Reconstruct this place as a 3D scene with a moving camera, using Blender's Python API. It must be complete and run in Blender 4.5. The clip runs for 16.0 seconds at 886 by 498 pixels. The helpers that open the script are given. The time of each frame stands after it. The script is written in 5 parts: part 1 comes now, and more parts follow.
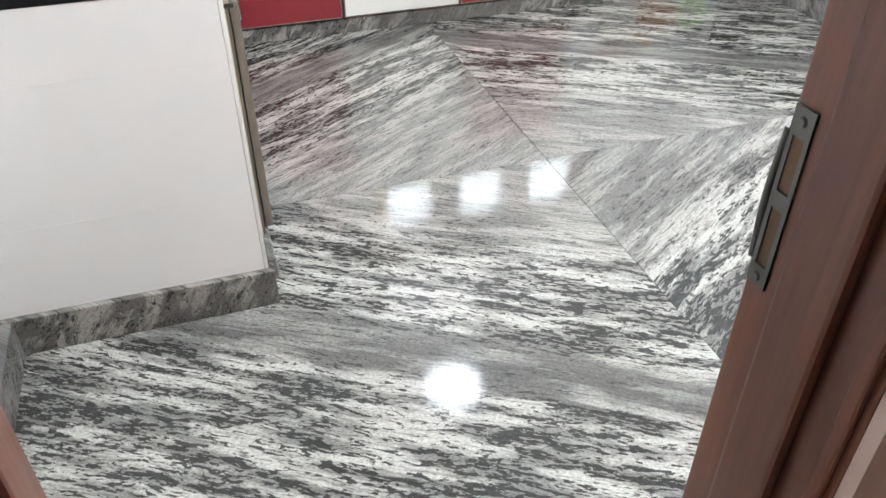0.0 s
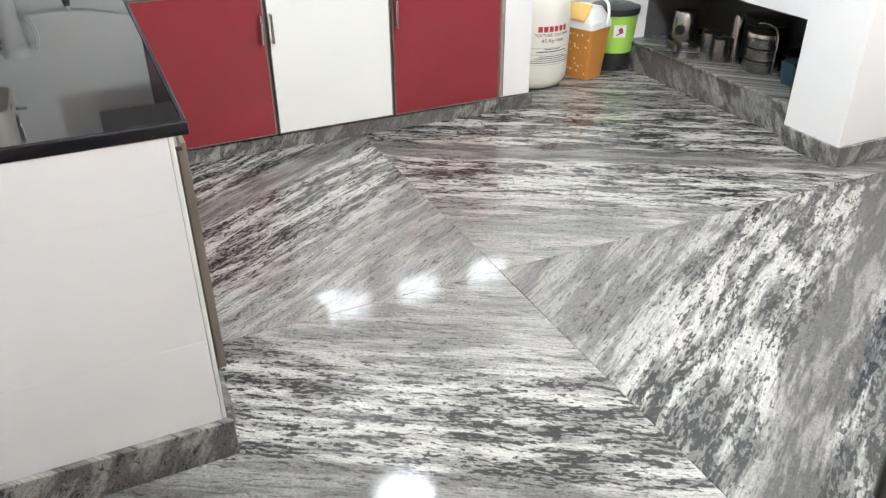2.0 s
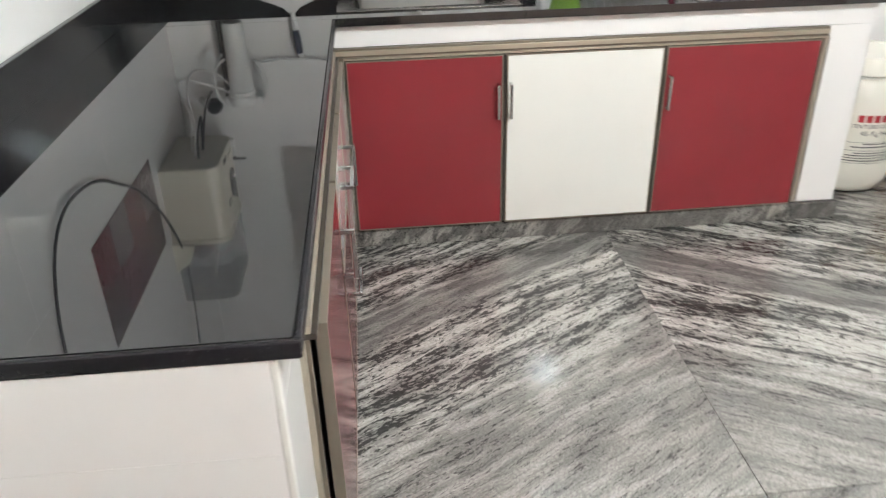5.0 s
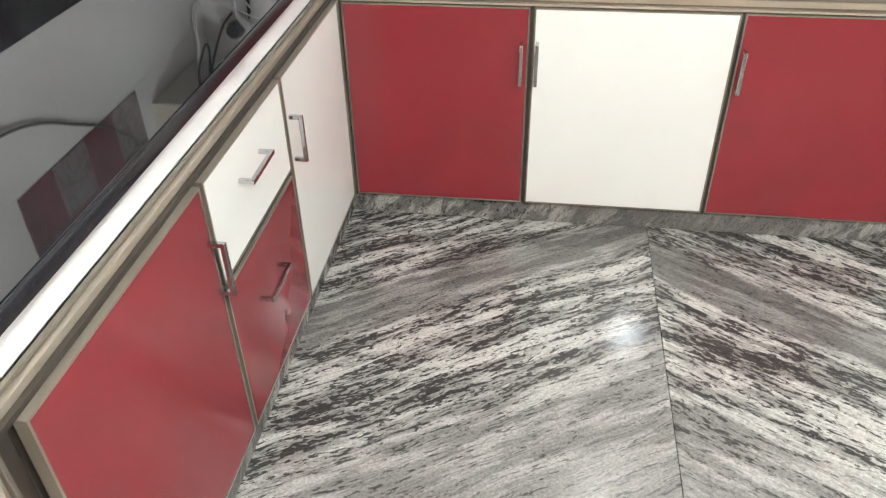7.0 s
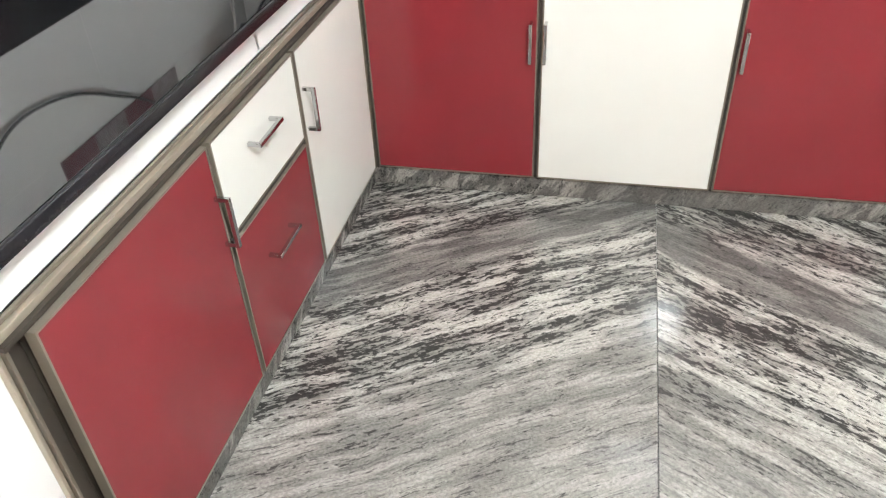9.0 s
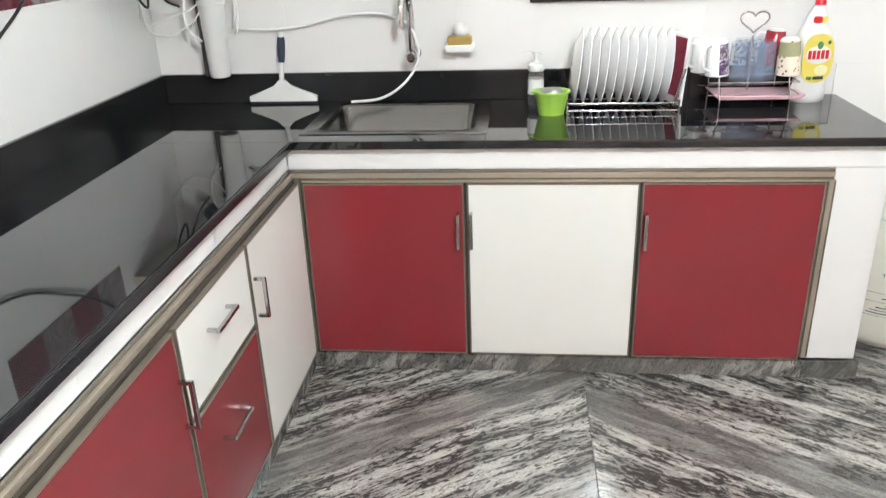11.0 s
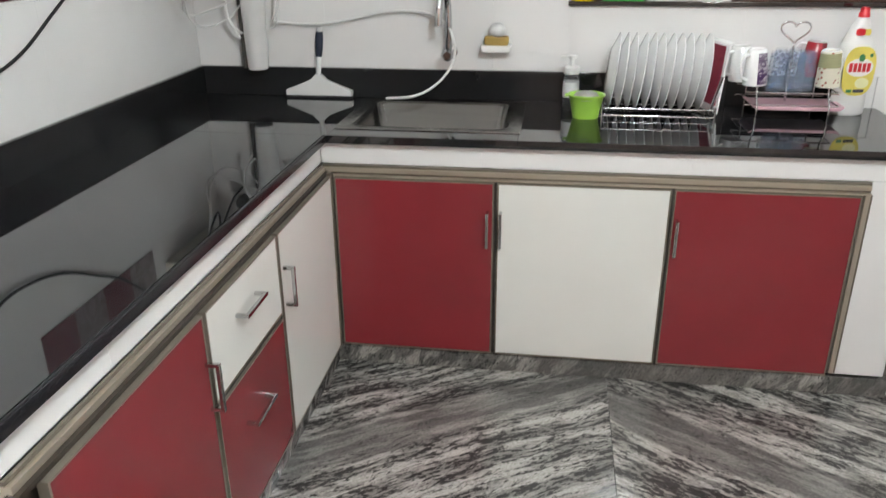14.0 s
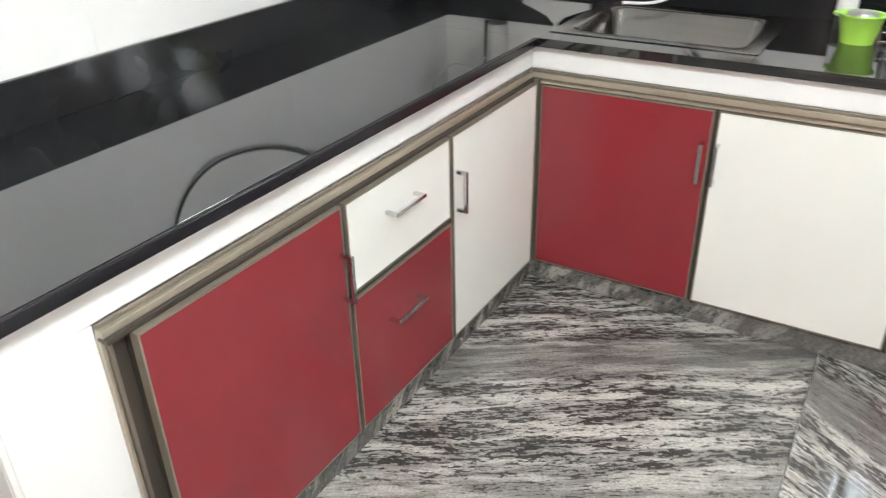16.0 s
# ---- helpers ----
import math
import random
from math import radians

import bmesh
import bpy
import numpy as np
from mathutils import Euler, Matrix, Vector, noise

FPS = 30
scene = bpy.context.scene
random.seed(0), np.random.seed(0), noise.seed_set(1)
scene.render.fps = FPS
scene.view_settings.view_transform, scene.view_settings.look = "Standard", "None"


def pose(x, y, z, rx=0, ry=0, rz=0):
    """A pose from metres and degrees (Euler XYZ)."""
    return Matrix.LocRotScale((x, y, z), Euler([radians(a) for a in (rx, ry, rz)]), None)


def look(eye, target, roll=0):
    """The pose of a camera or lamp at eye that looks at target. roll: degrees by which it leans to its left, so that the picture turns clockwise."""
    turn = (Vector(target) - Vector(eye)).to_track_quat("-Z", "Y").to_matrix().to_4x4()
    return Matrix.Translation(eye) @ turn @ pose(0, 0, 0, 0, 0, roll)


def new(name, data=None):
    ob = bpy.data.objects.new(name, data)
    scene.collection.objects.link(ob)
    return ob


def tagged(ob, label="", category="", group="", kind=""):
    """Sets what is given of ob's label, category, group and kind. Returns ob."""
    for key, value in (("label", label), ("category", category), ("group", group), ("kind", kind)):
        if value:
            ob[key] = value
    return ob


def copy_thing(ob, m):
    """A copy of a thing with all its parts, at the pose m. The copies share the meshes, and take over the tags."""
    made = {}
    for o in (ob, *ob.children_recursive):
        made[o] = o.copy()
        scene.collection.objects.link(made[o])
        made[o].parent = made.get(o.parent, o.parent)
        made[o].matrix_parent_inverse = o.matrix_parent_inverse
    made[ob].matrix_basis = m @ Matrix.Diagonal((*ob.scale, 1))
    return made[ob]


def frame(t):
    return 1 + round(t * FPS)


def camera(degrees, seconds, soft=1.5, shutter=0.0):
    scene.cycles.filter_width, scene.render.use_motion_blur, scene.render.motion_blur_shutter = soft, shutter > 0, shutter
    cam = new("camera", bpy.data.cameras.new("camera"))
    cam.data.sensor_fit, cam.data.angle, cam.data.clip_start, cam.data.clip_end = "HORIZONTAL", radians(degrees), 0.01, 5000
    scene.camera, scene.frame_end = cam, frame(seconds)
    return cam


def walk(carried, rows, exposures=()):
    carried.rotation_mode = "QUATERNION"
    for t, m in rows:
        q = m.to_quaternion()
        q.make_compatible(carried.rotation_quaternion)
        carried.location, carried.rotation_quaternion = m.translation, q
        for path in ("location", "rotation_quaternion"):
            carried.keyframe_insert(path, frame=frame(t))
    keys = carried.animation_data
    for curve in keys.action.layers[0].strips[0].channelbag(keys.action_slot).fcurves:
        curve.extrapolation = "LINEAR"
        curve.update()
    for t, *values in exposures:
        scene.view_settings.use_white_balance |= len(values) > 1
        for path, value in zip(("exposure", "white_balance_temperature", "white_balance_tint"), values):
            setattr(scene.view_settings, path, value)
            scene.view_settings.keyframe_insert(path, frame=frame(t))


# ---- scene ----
cam = camera(59.44, 16.0, soft=1.2, shutter=0.4)
U = 0.9  # metres per unit of the plan; every number below is in plan units
EXPOSURES = [(0.0, 0.38, 6150, 10), (2.0, 0.36, 6280, 10), (3.0, 0.25, 6550, 10), (4.5, 0.2, 6600, 10), (5.2, 0.2, 6550, 10), (7.5, 0.46, 6600, 10), (10.5, 0.35, 6500, 10), (11.0, 0.24, 6450, 10), (11.7, 0.03, 6500, 10),
             (12.5, -0.17, 6480, 10), (13.0, -0.18, 6480, 10), (14.0, -0.3, 6500, 10), (14.5, -0.15, 6450, 10), (15.0, 0.28, 6550, 10), (15.5, 0.3, 6550, 10), (16.0, 0.28, 6520, 10)]
PATH = [
    (0, (0.0537, -0.0537, 1.4667), (0.5796, 1.5497, 0.2167), -0.20),
    (0.5, (0.0572, -0.0489, 1.4992), (0.6137, 1.5733, 0.2872), 0.34),
    (1, (0.0515, -0.0001, 1.5083), (0.6675, 1.6337, 0.3416), 0.71),
    (1.5, (0.0250, 0.0547, 1.5224), (0.7523, 1.6932, 0.4287), 0.43),
    (2, (-0.0035, 0.1071, 1.5282), (0.7571, 1.7537, 0.4697), -0.34),
    (2.5, (0.0607, 0.2248, 1.5320), (0.8022, 1.8960, 0.4990), -1.01),
    (3, (0.1524, 0.3227, 1.5615), (0.7657, 2.0832, 0.5948), -2.68),
    (3.5, (0.1746, 0.3963, 1.5811), (0.6414, 2.2337, 0.6778), -1.60),
    (4, (0.1788, 0.5480, 1.5702), (0.6480, 2.3609, 0.6198), -1.37),
    (4.5, (0.1765, 0.7119, 1.5619), (0.6479, 2.4947, 0.5573), -1.34),
    (5, (0.2796, 0.8789, 1.5377), (0.4363, 2.7142, 0.5292), -1.49),
    (5.2, (0.4457, 0.9282, 1.5511), (0.4952, 2.7477, 0.5037), -0.90),
    (7.3, (0.8699, 1.4256, 1.5747), (0.6038, 3.1006, 0.3363), -0.51),
    (7.5, (0.9152, 1.4350, 1.5757), (0.6450, 3.1199, 0.3517), 0.56),
    (8, (1.0425, 1.3987, 1.5893), (0.6385, 3.0532, 0.3607), -2.48),
    (8.2, (1.0552, 1.3800, 1.5930), (0.6009, 2.9991, 0.3352), -2.95),
    (10.3, (0.9322, 1.1144, 1.5933), (0.6699, 2.8381, 0.4228), -2.28),
    (10.5, (0.9594, 1.1073, 1.6435), (0.7041, 2.9227, 0.6193), -1.81),
    (11, (0.9733, 1.0955, 1.6475), (0.7640, 3.0177, 0.8281), -2.08),
    (11.5, (0.9801, 1.0817, 1.6571), (0.7916, 3.0553, 0.9647), -1.42),
    (12, (0.9931, 1.0674, 1.6721), (0.7888, 3.0797, 1.1071), -1.29),
    (12.5, (1.0016, 1.0629, 1.6789), (0.7906, 3.0978, 1.2050), -1.10),
    (13, (0.9975, 1.0602, 1.6745), (0.7697, 3.0931, 1.1999), -1.07),
    (13.5, (0.9762, 1.0770, 1.6418), (0.7512, 3.0648, 1.0030), -1.18),
    (14, (0.9685, 1.0788, 1.6345), (0.6886, 2.9957, 0.8238), -0.41),
    (14.5, (0.9643, 1.0769, 1.6090), (0.6539, 2.9427, 0.6967), -0.66),
    (15, (0.9753, 1.0950, 1.5966), (0.6139, 2.9226, 0.6274), -1.34),
    (15.5, (1.0711, 1.2034, 1.5849), (0.4357, 2.9380, 0.5863), -2.11),
    (16, (1.2468, 1.3164, 1.5903), (0.2845, 2.8796, 0.5704), -1.36),
]
walk(cam, [(t, look(Vector(eye) * U, Vector(target) * U, roll)) for t, eye, target, roll in PATH], EXPOSURES)

# ---- world and light ----
world = bpy.data.worlds.new("sky")
scene.world = world
world.use_nodes = True
wn = world.node_tree
sky = wn.nodes.new("ShaderNodeTexSky")
sky.sky_type, sky.sun_disc, sky.sun_elevation, sky.sun_rotation = "NISHITA", False, radians(40), radians(200)
wn.links.new(sky.outputs[0], wn.nodes["Background"].inputs[0])
wn.nodes["Background"].inputs[1].default_value = 0.1


def lamp(name, kind, place, power, size, colour):
    data = bpy.data.lights.new(name, kind)
    data.energy, data.color = power, colour
    if kind == "AREA":
        data.shape, data.size = "DISK", size
    else:
        data.shadow_soft_size = size
    ob = new(name, data)
    ob.location = Vector(place) * U
    return ob


BULB, DOWN = (1.595, 1.23, 2.72), (1.42, 3.87, 2.895)
lamp("bulb_light", "POINT", BULB, 206, 0.115, (0.86, 0.96, 1.0))
# unseen weak fill added in the hall, with no fixture
lamp("hall_light", "POINT", (1.1, -1.1, 2.6), 5.5, 0.06, (1.0, 0.9, 0.8))

# ---- materials ----


def nodes_of(m):
    m.use_nodes = True
    t = m.node_tree
    return t, t.nodes["Principled BSDF"]


def N(t, kind, **props):
    n = t.nodes.new(kind)
    for k, v in props.items():
        if k == "operation":
            n.operation = v
        elif k == "data_type":
            n.data_type = v
        elif k == "blend_type":
            n.blend_type = v
    return n


def val(t, op, a, b=None, c=None):
    n = N(t, "ShaderNodeMath", operation=op)
    for k, v in enumerate((a, b, c)):
        if v is None:
            continue
        if isinstance(v, (int, float)):
            n.inputs[k].default_value = v
        else:
            t.links.new(v, n.inputs[k])
    return n.outputs[0]


def noise_at(t, vector, scale, detail=4.0, rough=0.55, distortion=0.0):
    n = N(t, "ShaderNodeTexNoise")
    n.inputs["Scale"].default_value, n.inputs["Detail"].default_value = scale, detail
    n.inputs["Roughness"].default_value, n.inputs["Distortion"].default_value = rough, distortion
    if vector is not None:
        t.links.new(vector, n.inputs["Vector"])
    return n.outputs[0]


def ramp(t, fac, *stops):
    n = N(t, "ShaderNodeValToRGB")
    e = n.color_ramp.elements
    while len(e) < len(stops):
        e.new(0.5)
    for k, (p, c) in enumerate(stops):
        c = (c, c, c) if isinstance(c, (int, float)) else c
        e[k].position, e[k].color = p, (*c, 1)
    t.links.new(fac, n.inputs[0])
    return n.outputs[0]


def mix(t, fac, a, b, blend="MIX"):
    n = N(t, "ShaderNodeMix", data_type="RGBA", blend_type=blend)
    for k, v in ((0, fac), (6, a), (7, b)):
        if isinstance(v, (int, float)):
            n.inputs[k].default_value = v
        elif isinstance(v, tuple):
            n.inputs[k].default_value = (*v, 1)
        else:
            t.links.new(v, n.inputs[k])
    return n.outputs[2]


def smooth_step(t, v, lo, hi):
    n = N(t, "ShaderNodeMapRange")
    n.interpolation_type = "SMOOTHSTEP"
    for k, x in ((0, v), (1, lo), (2, hi)):
        if isinstance(x, (int, float)):
            n.inputs[k].default_value = x
        else:
            t.links.new(x, n.inputs[k])
    return n.outputs[0]


def bump(t, shader, height, strength, distance=0.002):
    n = N(t, "ShaderNodeBump")
    n.inputs["Strength"].default_value, n.inputs["Distance"].default_value = strength, distance
    t.links.new(height, n.inputs["Height"])
    t.links.new(n.outputs[0], shader.inputs["Normal"])


def paint(name, colour, rough=0.4, metal=0.0, vary=0.08, grain=30.0, relief=0.05, coat=0.0, stretch=(1, 1, 1), trans=0.0, ior=1.5, alpha=1.0):
    """A coloured surface with broad and fine variation of tone and gloss."""
    m = bpy.data.materials.new(name)
    t, s = nodes_of(m)
    s.inputs["Metallic"].default_value, s.inputs["Coat Weight"].default_value = metal, coat
    s.inputs["Transmission Weight"].default_value, s.inputs["IOR"].default_value = trans, ior
    s.inputs["Alpha"].default_value = alpha
    tc, mp = N(t, "ShaderNodeTexCoord"), N(t, "ShaderNodeMapping")
    mp.inputs["Scale"].default_value = stretch
    t.links.new(tc.outputs["Object"], mp.inputs[0])
    broad, fine = noise_at(t, mp.outputs[0], 3.0, 3), noise_at(t, mp.outputs[0], grain, 5)
    f = val(t, "ADD", val(t, "MULTIPLY", broad, 0.6), val(t, "MULTIPLY", fine, 0.4))
    lo, hi = tuple(c * (1 - vary) for c in colour), tuple(min(1, c * (1 + vary)) for c in colour)
    t.links.new(ramp(t, f, (0.3, lo), (0.7, hi)), s.inputs["Base Color"])
    t.links.new(val(t, "ADD", rough * 0.8, val(t, "MULTIPLY", f, rough * 0.4)), s.inputs["Roughness"])
    if relief:
        bump(t, s, f, relief)
    return m


CENTRE = (1.218, 2.25)


def granite(name, floor):
    """Polished grey gneiss: streaks along the grain, black flecks, white veins, smooth grey bands."""
    m = bpy.data.materials.new(name)
    t, s = nodes_of(m)
    sep = N(t, "ShaderNodeSeparateXYZ")
    info = N(t, "ShaderNodeObjectInfo")
    geo = N(t, "ShaderNodeNewGeometry")
    t.links.new(geo.outputs["Position"], sep.inputs[0])
    x, y, z = (val(t, "MULTIPLY", sep.outputs[k], 1 / U) for k in range(3))
    if floor:
        ax, ay = val(t, "ABSOLUTE", val(t, "SUBTRACT", x, CENTRE[0])), val(t, "ABSOLUTE", val(t, "SUBTRACT", y, CENTRE[1]))
        ang = radians(31)
        u = val(t, "SUBTRACT", val(t, "MULTIPLY", ax, math.cos(ang)), val(t, "MULTIPLY", ay, math.sin(ang)))
        v = val(t, "ADD", val(t, "MULTIPLY", ax, math.sin(ang)), val(t, "MULTIPLY", ay, math.cos(ang)))
    else:
        a = val(t, "ADD", x, y)
        u = val(t, "MULTIPLY", val(t, "ADD", val(t, "MULTIPLY", a, 0.55), val(t, "MULTIPLY", z, 0.83)), 2.4)
        v = val(t, "SUBTRACT", val(t, "MULTIPLY", a, 0.83), val(t, "MULTIPLY", z, 0.55))
    seed = val(t, "MULTIPLY", info.outputs["Random"], 37.0)

    def grain_vector(su, sv, off):
        c = N(t, "ShaderNodeCombineXYZ")
        t.links.new(val(t, "MULTIPLY", u, su), c.inputs[0])
        t.links.new(val(t, "MULTIPLY", warped, sv), c.inputs[1])
        t.links.new(val(t, "ADD", seed, off), c.inputs[2])
        return c.outputs[0]

    warped = v
    w1 = noise_at(t, grain_vector(1.3, 2.2, 0.0), 1.0, 3)
    w2 = noise_at(t, grain_vector(9.0, 14.0, 3.0), 1.0, 2)
    warped = val(t, "ADD", val(t, "ADD", v, val(t, "MULTIPLY", val(t, "SUBTRACT", w1, 0.5), 0.075)), val(t, "MULTIPLY", val(t, "SUBTRACT", w2, 0.5), 0.014))
    if floor:
        shift = val(t, "MULTIPLY", val(t, "MULTIPLY", val(t, "LESS_THAN", x, CENTRE[0]), val(t, "GREATER_THAN", y, CENTRE[1])), 0.16)
        f = val(t, "DIVIDE", val(t, "SUBTRACT", warped, shift), 2.7)
        wild = ramp(t, f, (0.0, 0.22), (0.12, 0.28), (0.19, 0.5), (0.25, 0.9), (0.37, 0.9), (0.395, 0.3), (0.41, 0.2), (0.435, 0.3), (0.455, 0.85), (0.62, 0.95), (0.7, 0.6), (1.0, 0.9))
        tone = ramp(t, f, (0.0, 0.5), (0.15, 0.45), (0.28, 0.47), (0.365, 0.44), (0.392, 0.2), (0.42, 0.08), (0.448, 0.16), (0.47, 0.4), (0.6, 0.34), (0.75, 0.36), (1.0, 0.4))
        tone = val(t, "SUBTRACT", tone, val(t, "MULTIPLY", val(t, "MULTIPLY", val(t, "GREATER_THAN", x, CENTRE[0]), val(t, "LESS_THAN", y, CENTRE[1])), 0.2))
    else:
        wild = val(t, "MULTIPLY", smooth_step(t, noise_at(t, grain_vector(0.8, 3.0, 8.0), 1.0, 2), 0.3, 0.6), 0.55)
        tone = val(t, "MULTIPLY", smooth_step(t, noise_at(t, grain_vector(0.7, 3.5, 11.0), 1.0, 2), 0.25, 0.75), 0.22)
    flow = noise_at(t, grain_vector(3.0, 19.0, 5.0), 1.0, 4, 0.6)
    flecks = noise_at(t, grain_vector(14.0, 66.0, 9.0), 1.0, 5, 0.68)
    chips = noise_at(t, grain_vector(44.0, 130.0, 12.0), 1.0, 3, 0.6)
    fine = noise_at(t, grain_vector(9.0, 120.0, 15.0), 1.0, 4, 0.6)
    speck = noise_at(t, grain_vector(110.0, 150.0, 21.0), 1.0, 3, 0.7)
    lines = noise_at(t, grain_vector(3.5, 44.0, 25.0), 1.0, 3, 0.55)
    light = mix(t, tone, (0.073, 0.07, 0.066), (0.4, 0.38, 0.35))
    light = mix(t, val(t, "MULTIPLY", smooth_step(t, flow, 0.45, 0.6), val(t, "ADD", val(t, "MULTIPLY", wild, 0.58), 0.08)), light, (0.6, 0.57, 0.525))
    light = mix(t, val(t, "MULTIPLY", smooth_step(t, flow, 0.5, 0.36), 0.36), light, (0.133, 0.127, 0.118))
    edge = val(t, "ADD", val(t, "MULTIPLY", wild, 0.155), 0.345)
    edge = val(t, "ADD", edge, val(t, "MULTIPLY", val(t, "SUBTRACT", 0.5, flow), 0.35))
    blend = val(t, "ADD", val(t, "MULTIPLY", flecks, 0.62), val(t, "MULTIPLY", chips, 0.38))
    dark = smooth_step(t, blend, val(t, "ADD", edge, 0.004), val(t, "SUBTRACT", edge, 0.012))
    colour = mix(t, val(t, "MULTIPLY", dark, val(t, "ADD", 0.6, val(t, "MULTIPLY", wild, 0.35))), light, (0.022, 0.021, 0.02))
    dash = val(t, "MULTIPLY", smooth_step(t, val(t, "ABSOLUTE", val(t, "SUBTRACT", lines, 0.47)), 0.02, 0.008), smooth_step(t, val(t, "ADD", val(t, "MULTIPLY", chips, 0.5), val(t, "MULTIPLY", flecks, 0.5)), 0.53, 0.47))
    colour = mix(t, val(t, "MULTIPLY", dash, 0.8), colour, (0.045, 0.042, 0.04))
    colour = mix(t, val(t, "MULTIPLY", smooth_step(t, fine, 0.48, 0.36), 0.4), colour, (0.06, 0.058, 0.055))
    colour = mix(t, 0.5, colour, ramp(t, speck, (0.3, 0.16), (0.7, 0.84)), "OVERLAY")
    t.links.new(colour, s.inputs["Base Color"])
    t.links.new(val(t, "ADD", 0.05, val(t, "MULTIPLY", flecks, 0.07)), s.inputs["Roughness"])
    bump(t, s, noise_at(t, grain_vector(2.0, 2.0, 30.0), 1.0, 2), 0.05, 0.004)
    return m


def wood(name, dark, pale, rough=0.35):
    m = bpy.data.materials.new(name)
    t, s = nodes_of(m)
    tc, mp = N(t, "ShaderNodeTexCoord"), N(t, "ShaderNodeMapping")
    mp.inputs["Scale"].default_value = (22, 22, 1.6)
    t.links.new(tc.outputs["Object"], mp.inputs[0])
    a, b = noise_at(t, mp.outputs[0], 1.0, 4, 0.6, 0.6), noise_at(t, mp.outputs[0], 7.0, 3)
    f = val(t, "ADD", val(t, "MULTIPLY", a, 0.7), val(t, "MULTIPLY", b, 0.3))
    t.links.new(ramp(t, f, (0.32, dark), (0.68, pale)), s.inputs["Base Color"])
    t.links.new(val(t, "ADD", rough * 0.7, val(t, "MULTIPLY", b, rough * 0.5)), s.inputs["Roughness"])
    bump(t, s, b, 0.12)
    return m


def patterned(name, back, ink, kind, scale, rough=0.3):
    """A printed surface: blobs, dots or scrolls of ink on a plain ground."""
    m = bpy.data.materials.new(name)
    t, s = nodes_of(m)
    tc = N(t, "ShaderNodeTexCoord")
    info = N(t, "ShaderNodeObjectInfo")
    add = N(t, "ShaderNodeVectorMath", operation="ADD")
    t.links.new(tc.outputs["Object"], add.inputs[0])
    t.links.new(val(t, "MULTIPLY", info.outputs["Random"], 9.0), add.inputs[1])
    if kind == "dots":
        n = N(t, "ShaderNodeTexVoronoi")
        n.inputs["Scale"].default_value = scale
        n.inputs["Randomness"].default_value = 0.75
        t.links.new(add.outputs[0], n.inputs["Vector"])
        f = smooth_step(t, n.outputs["Distance"], 0.3, 0.24)
    else:
        n = noise_at(t, add.outputs[0], scale, 3, 0.5, 2.0)
        f = smooth_step(t, val(t, "ABSOLUTE", val(t, "SUBTRACT", n, 0.5)), 0.05, 0.025)
    t.links.new(mix(t, f, back, ink), s.inputs["Base Color"])
    s.inputs["Roughness"].default_value = rough
    bump(t, s, f, 0.25)
    return m


def printed_glass(name, ink, scale):
    """Clear thin glass printed with round marks."""
    m = bpy.data.materials.new(name)
    t, s = nodes_of(m)
    tc = N(t, "ShaderNodeTexCoord")
    n = N(t, "ShaderNodeTexVoronoi")
    n.inputs["Scale"].default_value = scale
    t.links.new(tc.outputs["Object"], n.inputs["Vector"])
    marks = smooth_step(t, n.outputs["Distance"], 0.42, 0.3)
    t.links.new(mix(t, marks, (0.7, 0.78, 0.85), ink), s.inputs["Base Color"])
    t.links.new(val(t, "ADD", 0.08, val(t, "MULTIPLY", marks, 0.26)), s.inputs["Alpha"])
    s.inputs["Roughness"].default_value = 0.04
    return m


def emitter(name, colour, strength):
    m = bpy.data.materials.new(name)
    t, s = nodes_of(m)
    s.inputs["Emission Color"].default_value = (*colour, 1)
    s.inputs["Emission Strength"].default_value = strength
    return m


FLOOR, SKIRT = granite("polished_gneiss", True), granite("gneiss_skirting", False)
BLACK = paint("black_granite", (0.012, 0.012, 0.013), 0.03, vary=0.5, grain=220, relief=0.0, ior=1.75)
UPSTAND = paint("black_granite_upstand", (0.013, 0.013, 0.014), 0.09, vary=0.2, grain=6, relief=0.0, ior=1.45)
HONED = paint("honed_black_granite", (0.012, 0.011, 0.013), 0.26, vary=0.4, grain=200, relief=0.0, ior=1.34)
DARKPANEL = paint("dark_grey_panel", (0.1, 0.096, 0.092), 0.35, vary=0.3, grain=60)
TILE = paint("white_glazed_tile", (0.79, 0.785, 0.77), 0.025, vary=0.02, grain=8, relief=0.015)
GROUT = paint("grout", (0.77, 0.76, 0.745), 0.8, relief=0.1)
PLASTER = paint("white_plaster", (0.78, 0.77, 0.75), 0.7, vary=0.03, relief=0.1)
PINK = paint("pink_plaster", (0.62, 0.45, 0.38), 0.7, vary=0.04, relief=0.1)
RED = paint("red_laminate", (0.205, 0.023, 0.029), 0.12, vary=0.06, grain=5, relief=0.02)
CREAM = paint("white_laminate", (0.76, 0.76, 0.715), 0.09, vary=0.02, grain=5, relief=0.02)
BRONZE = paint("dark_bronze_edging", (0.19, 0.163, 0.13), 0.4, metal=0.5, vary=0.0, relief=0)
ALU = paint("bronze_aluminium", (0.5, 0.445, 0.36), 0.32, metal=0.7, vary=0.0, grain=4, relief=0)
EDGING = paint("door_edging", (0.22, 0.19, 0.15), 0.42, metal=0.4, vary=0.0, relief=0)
# near-black colour stands in for the shade inside gaps and recesses
SHADOWGAP = paint("shaded_gap_dark", (0.05, 0.041, 0.033), 0.4, metal=0.3, vary=0.0, relief=0)
STEEL = paint("brushed_steel", (0.24, 0.232, 0.22), 0.19, metal=1.0, vary=0.1, grain=90, relief=0, stretch=(1, 12, 12))
